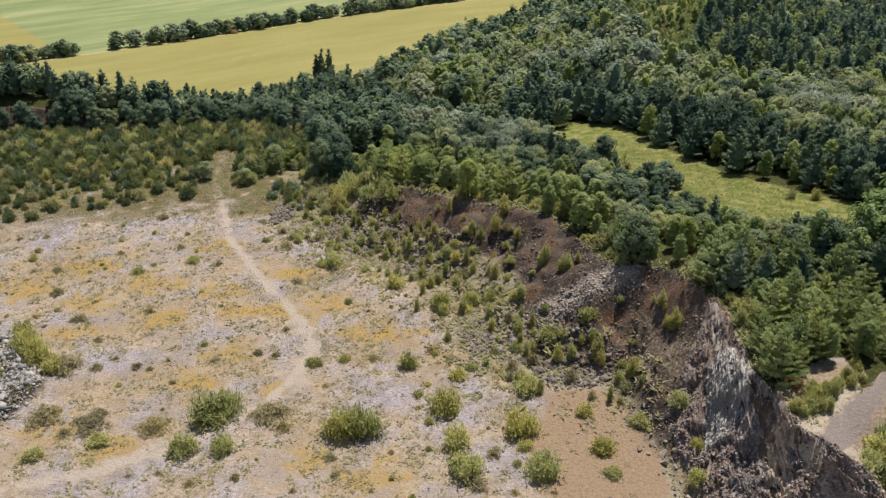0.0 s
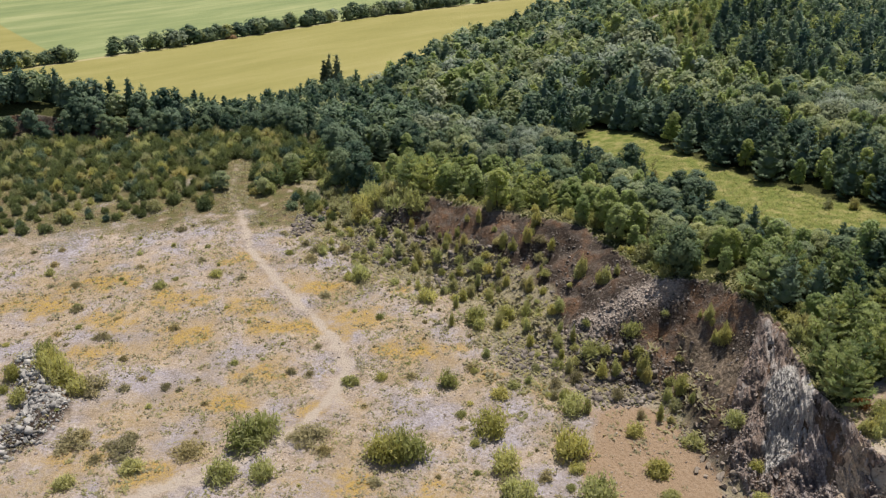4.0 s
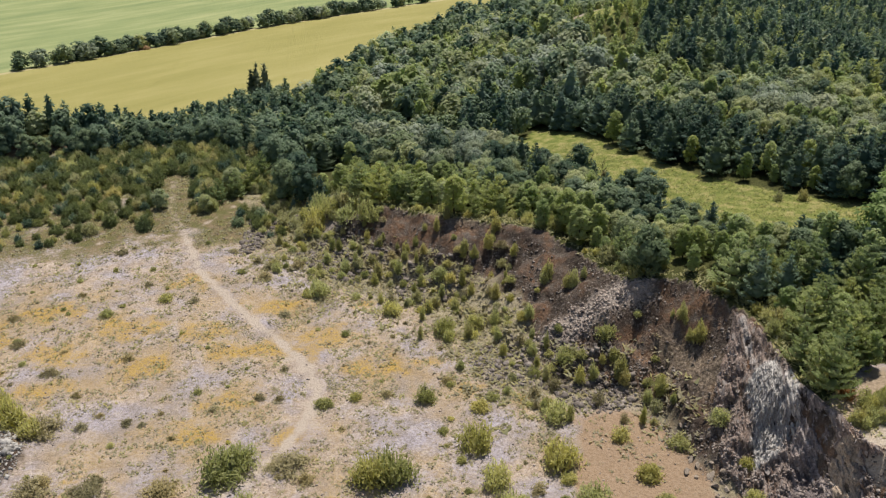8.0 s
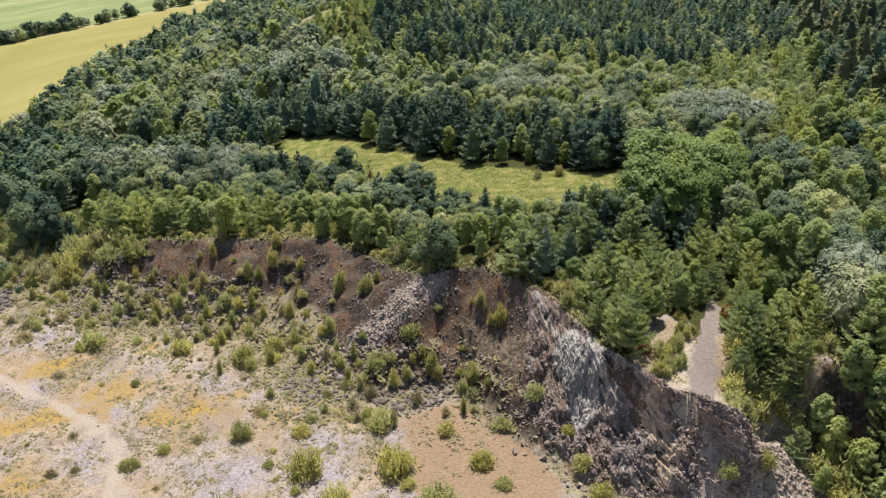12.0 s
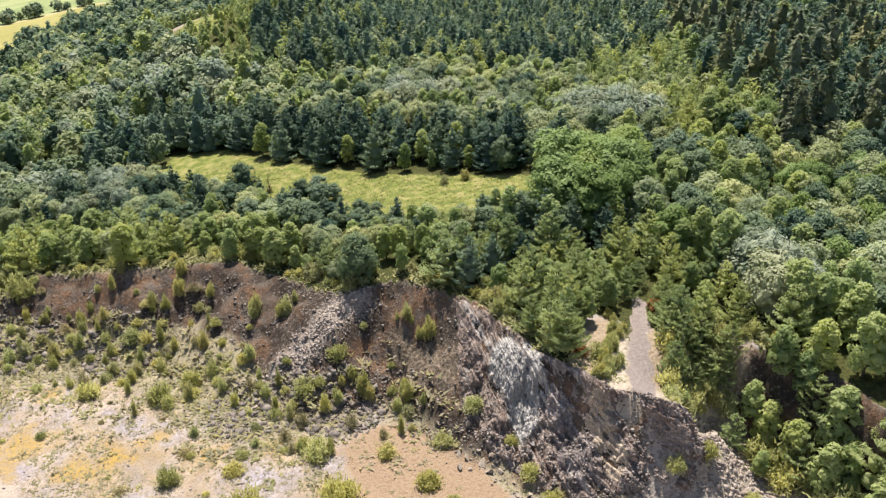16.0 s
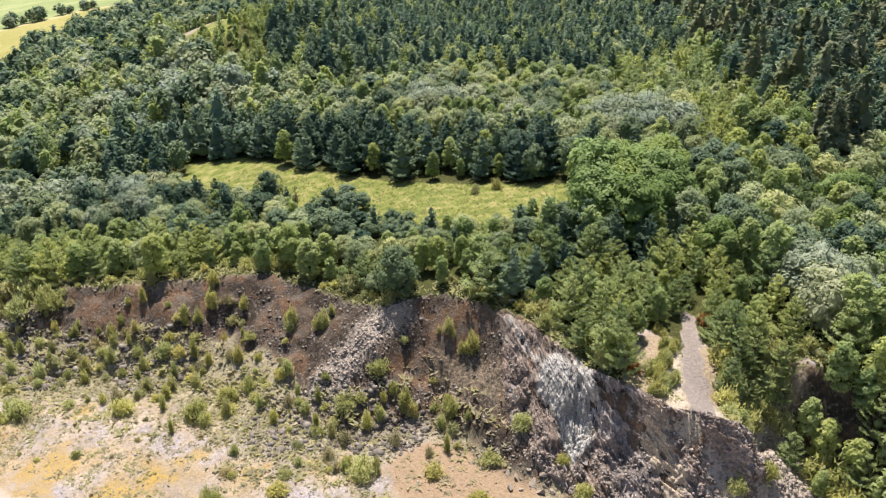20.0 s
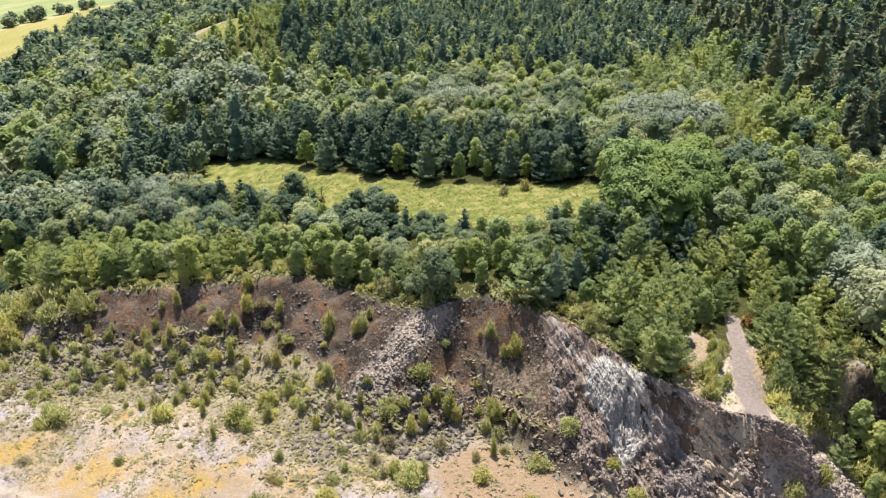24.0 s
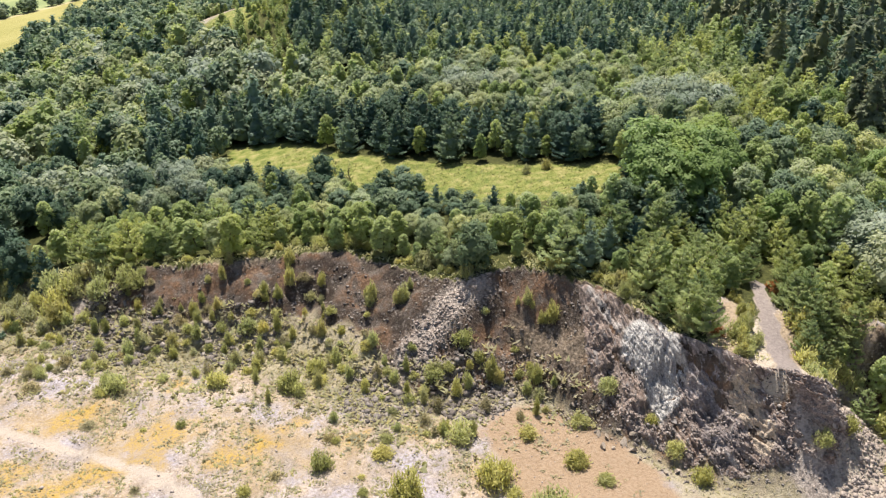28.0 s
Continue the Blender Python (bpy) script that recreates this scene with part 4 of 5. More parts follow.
# ---- hedgerow between the fields ----
def build_hedge():
    line = np.array(HEDGE[1:9], float)
    seg = np.hypot(*np.diff(line, axis=0).T)
    run = np.concatenate([[0], np.cumsum(seg)])
    s = 0.0
    while s < run[-1]:
        gap = 40 < s < 50 or 24 < s < 36 or (s > 196 and math.sin(s * 0.35) < 0.55)
        x, y = np.interp(s, run, line[:, 0]), np.interp(s, run, line[:, 1])
        if not gap or RNG.random() < 0.25:
            kind = "leafy_tree" if RNG.random() < 0.6 else "sallow_tree" if RNG.random() < 0.6 else "willow_tree"
            ob = plant(kind, x + RNG.normal() * 1.2, y + RNG.normal() * 1.2, RNG.uniform(0.6, 1.2), 1.3, "round dark green hedgerow tree between two fields", "hedge_tree", HEDGE_SOURCE)
            tagged(ob, group="hedgerow trees")
        if RNG.random() < 0.8 and not gap:
            ob = plant("leafy_tree", x + RNG.normal() * 1.0, y + RNG.normal() * 1.0, RNG.uniform(0.4, 0.7), 1.5, "low dense green hedge bush between two fields", "hedge_bush", HEDGE_SOURCE)
            tagged(ob, category="hedge bush", group="hedgerow bushes")
        s += RNG.uniform(1.5, 2.6)


build_hedge()


# ---- the tilted rock face below the track ----
def along_line(line, n):
    p = np.array(line, float)
    run = np.concatenate([[0], np.cumsum(np.hypot(*np.diff(p, axis=0).T))])
    s = np.linspace(0, run[-1], n)
    return np.stack([np.interp(s, run, p[:, 0]), np.interp(s, run, p[:, 1])], 1), run[-1]


CORNER = np.array([(a, b, c) for a in (-1, 1) for b in (-1, 1) for c in (-1, 1)], float)
SIDES = np.array([(0, 1, 3, 2), (4, 6, 7, 5), (0, 4, 5, 1), (2, 3, 7, 6), (0, 2, 6, 4), (1, 5, 7, 3)])


def turns(n):
    q = RNG.normal(size=(n, 4))
    q /= np.linalg.norm(q, axis=1, keepdims=True)
    w, x, y, z = q.T
    return np.stack([1 - 2 * (y * y + z * z), 2 * (x * y - z * w), 2 * (x * z + y * w), 2 * (x * y + z * w), 1 - 2 * (x * x + z * z), 2 * (y * z - x * w),
                     2 * (x * z - y * w), 2 * (y * z + x * w), 1 - 2 * (x * x + y * y)], 1).reshape(n, 3, 3)


SLAB = [(25.1, 63.2), (24.4, 60.4), (23.6, 57.6)]   # the bare grey-white bed


def build_face():
    NU = 560
    top, length = along_line([(25.6, 73), (27, 69.3), (26.9, 64.5), (26.5, 59.4), (27.4, 55.3), (27.6, 52.4), (28.7, 50.7), (29.6, 48.9), (31.1, 47.5), (34.0, 48.4)], NU)
    foot, _ = along_line([(19.6, 62.5), (20.2, 57), (20.8, 52.4), (22.8, 48.7), (25.0, 46.8), (27.2, 45.5), (29.8, 44.3), (32.2, 44.9), (34.4, 46.6)], NU)
    nv = 120
    v = np.linspace(0, 1, nv)[:, None]
    x, y = top[:, 0] * (1 - v) + foot[:, 0] * v, top[:, 1] * (1 - v) + foot[:, 1] * v
    s = np.linspace(0, length, NU)[None, :] + 0 * v
    z = height(x, y)
    d = np.maximum(8.6 - z, 0) + 1.5 * v + 0 * s
    out = foot - top
    out = out / np.linalg.norm(out, axis=1, keepdims=True)
    sk = s - 0.95 * d
    ridge = 1 - np.abs(fbm(sk / 1.4, d / 1.9, 4, 3.0)) * 2.2
    blocks = np.floor(5 * fbm(sk / 0.55, d / 0.8, 3, 8.0) + 0.5) / 5
    lump = 0.14 * ridge + 0.2 * blocks + 0.24 * fbm(s / 0.6, d / 0.6, 4, 4.0) + 0.9 * fbm(s / 4, d / 4, 2, 6.0) + 0.5 * fbm(s / 1.5, d / 1.3, 2, 16.0) + 0.05 * RNG.normal(size=s.shape)
    rim = np.minimum(np.minimum(v * 9, (1 - v) * 7), np.minimum(s, length - s) / 3.5)
    lump = np.clip(rim, 0, 1) * (0.15 + lump) - 0.7 * (1 - np.clip(rim * 2, 0, 1))
    white0 = smooth01(-to_line(x, y, SLAB), -1.6, -0.6)
    lump = lump * (1 - 0.5 * white0) + 0.22 * white0 + 0.10 * white0 * RNG.normal(size=s.shape)
    P = np.stack([x + out[:, 0] * lump * 0.8, y + out[:, 1] * lump * 0.8, z + lump * 0.55], -1).reshape(-1, 3)
    i = (np.arange(nv - 1)[:, None] * NU + np.arange(NU - 1)).ravel()
    me = mesh_of("rock_face", P, np.stack([i, i + 1, i + NU + 1, i + NU], 1))
    attr(me, "along", ((s - 0.95 * d) * 1.6).ravel())
    attr(me, "down", (d * 0.55).ravel())
    x, y = x.ravel(), y.ravel()
    white = np.maximum(smooth01(-to_line(x, y, SLAB), -1.6, -0.6), np.maximum(0.75 * smooth01(-to_line(x, y, [(26.2, 61), (25.2, 57.6)]), -0.7, -0.2), 0.5 * smooth01(-to_line(x, y, [(26.2, 70), (25.4, 66), (24.9, 63)]), -0.55, -0.1)))
    attr(me, "mauve", smooth01(-to_line(x, y, [(26.4, 60), (25.8, 56), (24.4, 52)]), -2.6, -0.6) * 0.8)
    attr(me, "pale", 0.95 * white)
    tan = 0.95 * smooth01(-to_line(x, y, [(26.4, 52.6), (26.1, 50.6), (25.7, 48.9)]), -0.95, -0.45)
    # the weak wider tan brightens the shaded right end of the face by colour
    attr(me, "tan", np.maximum(tan, 0.25 * smooth01(-to_line(x, y, [(29, 47), (33, 45)]), -2.5, -0.5)))
    me.materials.append(FACE)
    face = tagged(new("rock_face", me), "steep quarry face of tilted grey-white and purple-brown rock", "rock face", kind="structure")
    co = P.reshape(nv, NU, 3)
    n = 4200
    ii, jj = np.minimum(9 + (RNG.random(12000) ** 0.6 * (nv - 11)).astype(int), nv - 2), RNG.integers(8, NU - 8, 12000)
    clear = np.maximum(white, tan).reshape(nv, NU)[ii, jj] < RNG.random(12000) * 0.9
    spot = co[ii[clear][:n], jj[clear][:n]]
    n = len(spot)
    spot = spot + RNG.normal(size=(n, 3)) * 0.05
    c = CORNER[None] * RNG.uniform(0.4, 1.0, (n, 1, 3)) * RNG.uniform(0.65, 1.1, (n, 8, 1))
    c = np.einsum("nij,nkj->nki", turns(n), c) * (0.04 + 0.13 * RNG.random(n) ** 2.5).reshape(-1, 1, 1) + spot[:, None]
    loose = mesh_of("loose_rock", c.reshape(-1, 3), (SIDES[None] + 8 * np.arange(n)[:, None, None]).reshape(-1, 4))
    loose.materials.append(BEDROCK)
    tagged(new("loose_rock", loose), "broken purple-grey rock lying on the quarry face", "stones", kind="stuff")
    for k in range(280):
        a, b = RNG.integers(8, nv - 6), RNG.integers(12, NU - 12)
        r = RNG.uniform(0.12, 0.34) * (0.4 if white.reshape(nv, NU)[a, b] > 0.3 else 1)
        block = part("rock_block", BLOCKS[RNG.integers(6)], None, face)
        turn = math.atan2(out[b, 1], out[b, 0])
        block.matrix_basis = Matrix.LocRotScale(co[a, b], Euler((RNG.normal() * 0.3, 0.9 + RNG.normal() * 0.3, turn + RNG.normal() * 0.3)), (r * 1.7, r * RNG.uniform(0.6, 1), r * RNG.uniform(0.4, 0.7)))


def boulder_mesh(k):
    bm = bmesh.new()
    bmesh.ops.create_icosphere(bm, subdivisions=2, radius=1)
    cut = [(Vector(RNG.normal(size=3)).normalized(), RNG.uniform(0.25, 0.55)) for _ in range(9)]
    for vert in bm.verts:
        for n, lim in cut:
            over = vert.co.dot(n) - lim
            if over > 0:
                vert.co -= n * over
        vert.co *= 1 + 0.06 * noise.noise(vert.co * 2 + Vector((k * 7, 0, 0)))
    me = bpy.data.meshes.new("boulder")
    bm.to_mesh(me)
    bm.free()
    return me


BOULDERS, BLOCKS, GREY_BOULDERS = ([boulder_mesh(k) for k in range(6)] for _ in range(3))
for k in range(6):
    BOULDERS[k].materials.append(BOULDER)
    BLOCKS[k].materials.append(BEDROCK)
    GREY_BOULDERS[k].materials.append(LIMY)
build_face()


# ---- stones ----
def stones(name, label, mat, x, y, size):
    n = len(x)
    c = CORNER[None] * RNG.uniform(0.3, 1.15, (n, 1, 3)) * RNG.uniform(0.65, 1.1, (n, 8, 1))
    c = np.einsum("nij,nkj->nki", turns(n), c) * np.asarray(size).reshape(-1, 1, 1)
    c *= (1, 1, 0.75)
    c += np.stack([x, y, height(x, y) + 0.05 * np.asarray(size)], 1)[:, None]
    me = mesh_of(name, c.reshape(-1, 3), (SIDES[None] + 8 * np.arange(n)[:, None, None]).reshape(-1, 4))
    me.materials.append(mat)
    return tagged(new(name, me), label, "stones", kind="stuff")


def build_stones():
    p = RNG.uniform((-24, 44), (40, 116), (120000, 2))
    x, y = p.T
    bank = inside(x, y, FOOT_POLY) & ~inside(x, y, RIM_POLY)
    df = to_line(x, y, FOOT)
    dens = np.where(bank, 0.12 + 0.85 * smooth01(fbm(x / 4, y / 4, 3, 21.0), 0.05, 0.3), smooth01(-df, -2.4, 0) * 0.4)
    dens *= ~inside(x, y, RIM_POLY)
    for bx, by, r in ((-25, 108.5, 4), (-20, 114, 3.5), (-12.6, 104, 4), (-9, 99.8, 4), (-1, 93.5, 4), (5.8, 77, 4), (9, 76, 4), (13, 71.8, 4), (18, 70, 3)):
        dens = np.maximum(dens, np.where(np.hypot(x - bx, y - by) < r, 0.95, 0))
    keep = RNG.random(len(x)) < dens * 0.8
    x, y = x[keep], y[keep]
    heap = np.zeros(len(x), bool)
    for bx, by, r in ((-25, 108.5, 4), (-20, 114, 3.5), (-12.6, 104, 4), (-9, 99.8, 4), (-1, 93.5, 4), (5.8, 77, 4), (9, 76, 4), (13, 71.8, 4)):
        heap |= np.hypot(x - bx, y - by) < r
    big = heap & (RNG.random(len(x)) < 0.5)
    stones("dark_rubble", "heaps of dark angular stones at the foot of the bank", SCREE, x[big], y[big], 0.08 + 0.34 * RNG.random(big.sum()) ** 3)
    stones("scree", "loose dark grey-purple stones on the quarry bank", SCREE, x, y, 0.03 + 0.15 * RNG.random(len(x)) ** 3)
    p = RNG.uniform((27, 30), (44, 49), (12000, 2))
    q = RNG.uniform((-50, 57), (-39.5, 78), (4800, 2))
    p = p[(to_line(p[:, 0], p[:, 1], [(37, 48), (34, 45), (31, 42.5), (34, 40), (38, 36), (38, 30)]) < 4.5 * RNG.random(len(p)) ** 0.6) & ~inside(p[:, 0], p[:, 1], RIM_POLY)]
    q = q[to_line(q[:, 0], q[:, 1], HEAP) < 2.6 * RNG.random(len(q)) ** 0.4]
    stones("rubble_heap", "heap of pale grey angular stones on the quarry floor", LIMY, q[:, 0], q[:, 1], 0.07 + 0.28 * RNG.random(len(q)) ** 3)
    r = p
    stones("rubble", "loose pale grey rubble below the rock face", PALE, r[:, 0], r[:, 1], 0.05 + 0.24 * RNG.random(len(r)) ** 3.5)
    p = RNG.uniform((8, 74), (21, 84), (6000, 2))
    p = p[to_line(p[:, 0], p[:, 1], [(19, 79.2), (16.9, 80), (15.4, 79.2), (13.6, 79.2), (10.3, 78.6)]) < 2.4 * RNG.random(len(p))]
    stones("grey_scree", "pale grey-mauve scree lying on a ridge of the bank", PALE, p[:, 0], p[:, 1], 0.05 + 0.16 * RNG.random(len(p)) ** 3)
    p = RNG.uniform((-60, 45), (22, 112), (16000, 2))
    p = p[~inside(p[:, 0], p[:, 1], FOOT_POLY) & (fbm(p[:, 0] / 5, p[:, 1] / 5, 3, 33.0) + 0.2 * RNG.normal(size=len(p)) > 0.05)]
    stones("floor_stones", "small pale stones scattered over the quarry floor", PALE, p[:, 0], p[:, 1], 0.03 + 0.11 * RNG.random(len(p)) ** 3)


build_stones()


def build_boulders():
    heap = along_line(HEAP, 60)[0]
    spots = along_line([(18.2, 66), (18.6, 62), (19.2, 59.5), (20.2, 56.5), (20.3, 53.5), (20.8, 51)], 64)[0]
    more = along_line([(5, 79), (7.5, 76), (11, 72), (15, 71), (17.5, 68.5)], 40)[0]
    for (x, y), spread, meshes, label in [(q, 0.8, BOULDERS, "angular grey-brown boulder among loose stones") for q in spots] + [(q, 1.3, BOULDERS, "angular grey-brown boulder among loose stones") for q in more] + [(q, 1.0, GREY_BOULDERS, "angular grey-white boulder in a rubble heap") for q in heap]:
        x, y, r = x + RNG.normal() * spread, y + RNG.normal() * spread, 0.16 + 0.46 * RNG.random() ** 1.8
        ob = tagged(new("boulder", meshes[RNG.integers(6)]), label, "boulder", "boulders of the quarry")
        ob.matrix_basis = Matrix.LocRotScale((x, y, float(height(x, y)) + r * 0.25), Euler(RNG.uniform(0, 6.28, 3)), (r, r * RNG.uniform(0.65, 1), r * RNG.uniform(0.55, 0.9)))


build_boulders()


# ---- shrubs ----
def shrub_meshes(leaves, size, spread, upright):
    """Many stems from one foot, unit height; leaves along the upper two thirds."""
    n = 26
    ang, lean = RNG.uniform(0, 6.28, n), np.sqrt(RNG.random(n)) * spread
    tip = np.stack([np.cos(ang) * lean, np.sin(ang) * lean, RNG.uniform(0.5, 1.0, n) * (1 - 0.75 * (lean / spread) ** 2 * min(1, spread * 1.6))], 1)
    foot = tip * (0.6, 0.6, 0)
    k, t = RNG.integers(0, n, leaves), RNG.uniform(0.04, 1.0, leaves)
    pos = foot[k] + (tip - foot)[k] * t[:, None] + RNG.normal(size=(leaves, 3)) * (0.12, 0.12, 0.07) * (1.35 - 0.8 * t)[:, None]
    pos[:, 2] = np.abs(pos[:, 2])
    nor = RNG.normal(size=(leaves, 3)) * 0.4 + (0, 0, 0.9) + (tip - foot)[k] * (1, 1, 0)
    crown = mesh_of("foliage", *slivers(pos, (tip - foot)[k] * (1, 1, upright) + RNG.normal(size=(leaves, 3)) * 0.35, nor, size * 1.35 * RNG.uniform(0.6, 1.3, leaves), 0.28, 0.5))
    v, f = [], []
    for a, b in zip(foot, tip):
        base = len(v)
        for c, r in ((a - (0, 0, 0.05), 0.012), (b, 0.004)):
            for q in range(3):
                v.append(c + r * np.array((math.cos(q * 2.1), math.sin(q * 2.1), 0)))
        f += [(base + q, base + (q + 1) % 3, base + 3 + (q + 1) % 3, base + 3 + q) for q in range(3)]
    return mesh_of("stems", v, f), crown


SHRUBS = {}
for name, mat, sp, up, size in (("green", SHRUB, 0.48, 3.0, 0.065), ("yellow", YELLOW, 0.35, 2.0, 0.06), ("dry", DRY, 0.6, 1.0, 0.05), ("birch", LIME, 0.38, 2.0, 0.06), ("pine", PINE, 0.45, 1.5, 0.06), ("rusty", RUSTY, 0.5, 1.0, 0.06), ("olive", OLIVE, 0.5, 2.5, 0.062), ("sage", SAGE, 0.4, 3.0, 0.055)):
    SHRUBS[name] = []
    for v in range(3):
        stems, crown = shrub_meshes(1150, size, sp, up)
        stems.materials.append(BARK)
        crown.materials.append(mat)
        SHRUBS[name].append((stems, crown))


SHRUB_NAMES = {"green": "willow_shrub", "yellow": "sapling", "dry": "dry_bush", "birch": "birch_shrub", "pine": "pine_shrub", "rusty": "rusty_shrub", "olive": "olive_shrub", "sage": "sage_shrub"}


def shrub(tone, x, y, high, wide=None, label="", group=""):
    wide = wide or high
    root = tagged(new(SHRUB_NAMES[tone]), label, "shrub", group)
    stems, crown = SHRUBS[tone][RNG.integers(3)]
    tagged(part("stem", stems, None, root), kind="stuff")
    part("foliage", crown, None, root)
    root.matrix_basis = Matrix.LocRotScale((x, y, float(height(x, y)) - 0.02), Euler((0, 0, RNG.uniform(0, 6.28))), (wide, wide, high))


# big bushes on the floor: x, y, height, width
FLOOR_BUSHES = [(-21.8, 63.4, 2.4, 3.4), (-20.2, 64.6, 2.2, 2.6), (-9.0, 61.3, 2.4, 3.0), (-7.2, 61.6, 2.5, 3.0), (0.3, 64.8, 2.2, 2.6), (1.2, 59.8, 2.0, 2.2), (7.2, 61.6, 2.3, 2.8), (8.3, 67.6, 1.7, 2.2),
                (2.0, 56.2, 2.0, 2.6), (8.6, 56.2, 2.0, 2.8), (-23.1, 59, 1.7, 2.2), (-19.6, 59, 1.7, 1.9), (-43.3, 74.2, 2.4, 2.4), (-41.7, 72.4, 2.2, 2.4), (-42.6, 73.2, 2.4, 2.2), (-39.6, 71.2, 1.6, 2.0), (-44.6, 76.4, 2.0, 2.0), (-46.8, 73.4, 1.4, 1.8), (-44.6, 69.6, 1.3, 1.6), (-3.5, 72, 1.6, 1.7)]
for x, y, h, w in FLOOR_BUSHES:
    shrub("sage", x, y, h * 1.4, w * 1.3, "bushy olive-green willow shrub on the gravel floor", "bushes on the quarry floor")
for x, y, h, w in [(13.4, 64.3, 1.1, 1.8), (14.3, 59.2, 1.4, 2.1), (18.2, 62.6, 1.2, 1.9), (14.6, 56, 0.8, 1.6), (-16.2, 64, 1.3, 2.6), (-13.2, 72.4, 0.9, 1.8), (-26.5, 62, 1.2, 2.2), (1.5, 70, 0.9, 1.8), (-31, 60, 1.1, 2), (-36, 58, 1.1, 1.8), (-38.4, 71.4, 1.7, 2.4), (-37.2, 63.4, 1.3, 2.4), (-32.6, 62.6, 1.2, 2.5)]:
    shrub("dry" if w > 2.1 else "yellow", x, y, h, w * 1.2, "low rounded yellowish bush on bare ground", "low bushes on the quarry floor")
# bright shrubs on the bank
for x, y, h in [(23.0, 71.7, 2.4), (18.6, 68.9, 2.2), (22.3, 74.6, 1.9), (-3.1, 99.4, 2.0), (-6.2, 101.2, 1.6), (3.7, 96, 1.8), (6.5, 95.4, 2.4), (7.8, 97.6, 2), (11.9, 87.3, 2.4), (14, 84.5, 2.2), (15.8, 72.4, 2.4), (0.8, 100.2, 1.6), (6.3, 92.1, 1.4)]:
    for k in range(3):
        size = h * (0.9 if k == 0 else RNG.uniform(0.4, 0.8))
        shrub("yellow", x + (k > 0) * RNG.normal() * 0.75, y + (k > 0) * RNG.normal() * 0.75, size * 1.15, size * RNG.uniform(0.6, 0.95), "bright yellow-green sapling rooted in the bank", "saplings on the quarry bank")
for x, y, h in [(21.5, 62.5, 1.8), (21.9, 57.7, 1.3), (11, 75.5, 1.9), (15.2, 76, 2), (0.5, 94, 2), (-0.2, 83.5, 2.4), (-5.6, 88.4, 2.0), (-13.8, 93.7, 2.2), (3.2, 84.5, 2.0), (21.2, 54.2, 1.7), (21, 51.2, 1.8), (32.6, 45.6, 1.7), (29, 45.8, 1.6), (34.5, 42, 1.3), (39.2, 44.9, 3.2), (38.4, 41.5, 2.8), (40.5, 40.4, 3.4), (39.6, 42.8, 3.6), (39.4, 37.5, 3.4)]:
    shrub("birch", x, y, h, h * 1.2, "light green young birch shrub below the quarry rim", "birch shrubs by the bank")
# shrubs along the track
for k in range(30):
    t = k / 29
    x, y = 27.7 + 7.0 * t + RNG.normal() * 0.4, 53.5 + 5.3 * t - 0.5 * math.sin(math.pi * t) + RNG.normal() * 0.45
    shrub("yellow" if k % 4 else "birch", x, y, RNG.uniform(0.9, 1.8), 1.0, "yellow-green shrub in the strip beside the track", "shrubs beside the track")
for x, y in ((29.0, 57.0), (39.8, 58.2), (40.4, 59.0)):
    shrub("rusty", x, y, 0.8, 1.3, "low rust-red shrub at the edge of the track", "rusty shrubs by the track")
for x, y, h in ((33.2, 50.6, 2.6), (33.6, 49.2, 2.0), (32.2, 49.6, 1.8), (35.0, 51.9, 2.8), (35.8, 50.2, 2.2), (31.4, 48.6, 1.0), (36.6, 53.8, 2.8), (38.0, 49.6, 2.0), (39.0, 48.8, 2.4), (37.3, 50.6, 2.2), (36.2, 49.4, 1.2), (38.6, 51.4, 2.6), (40.2, 50.6, 2.4), (34.4, 50.4, 1.8), (36.0, 52.4, 2.4)):
    shrub("birch", x, y, h, h * 1.1, "leafy light green shrub on the rim beside the track", "shrubs beside the track")


# young pines that close up to the rim beside the track
for x, y, size in ((34.9, 51.0, 0.3), (36.2, 52.6, 0.45), (37.2, 54.4, 0.6), (38.4, 50.9, 0.5), (39.6, 49.6, 0.42), (38.9, 52.4, 0.62), (40.7, 50.6, 0.6), (36.8, 50.8, 0.4), (38.6, 56.0, 0.6), (40.4, 53.6, 0.7)):
    plant("young_pine_tree", x, y, size, 1.25)


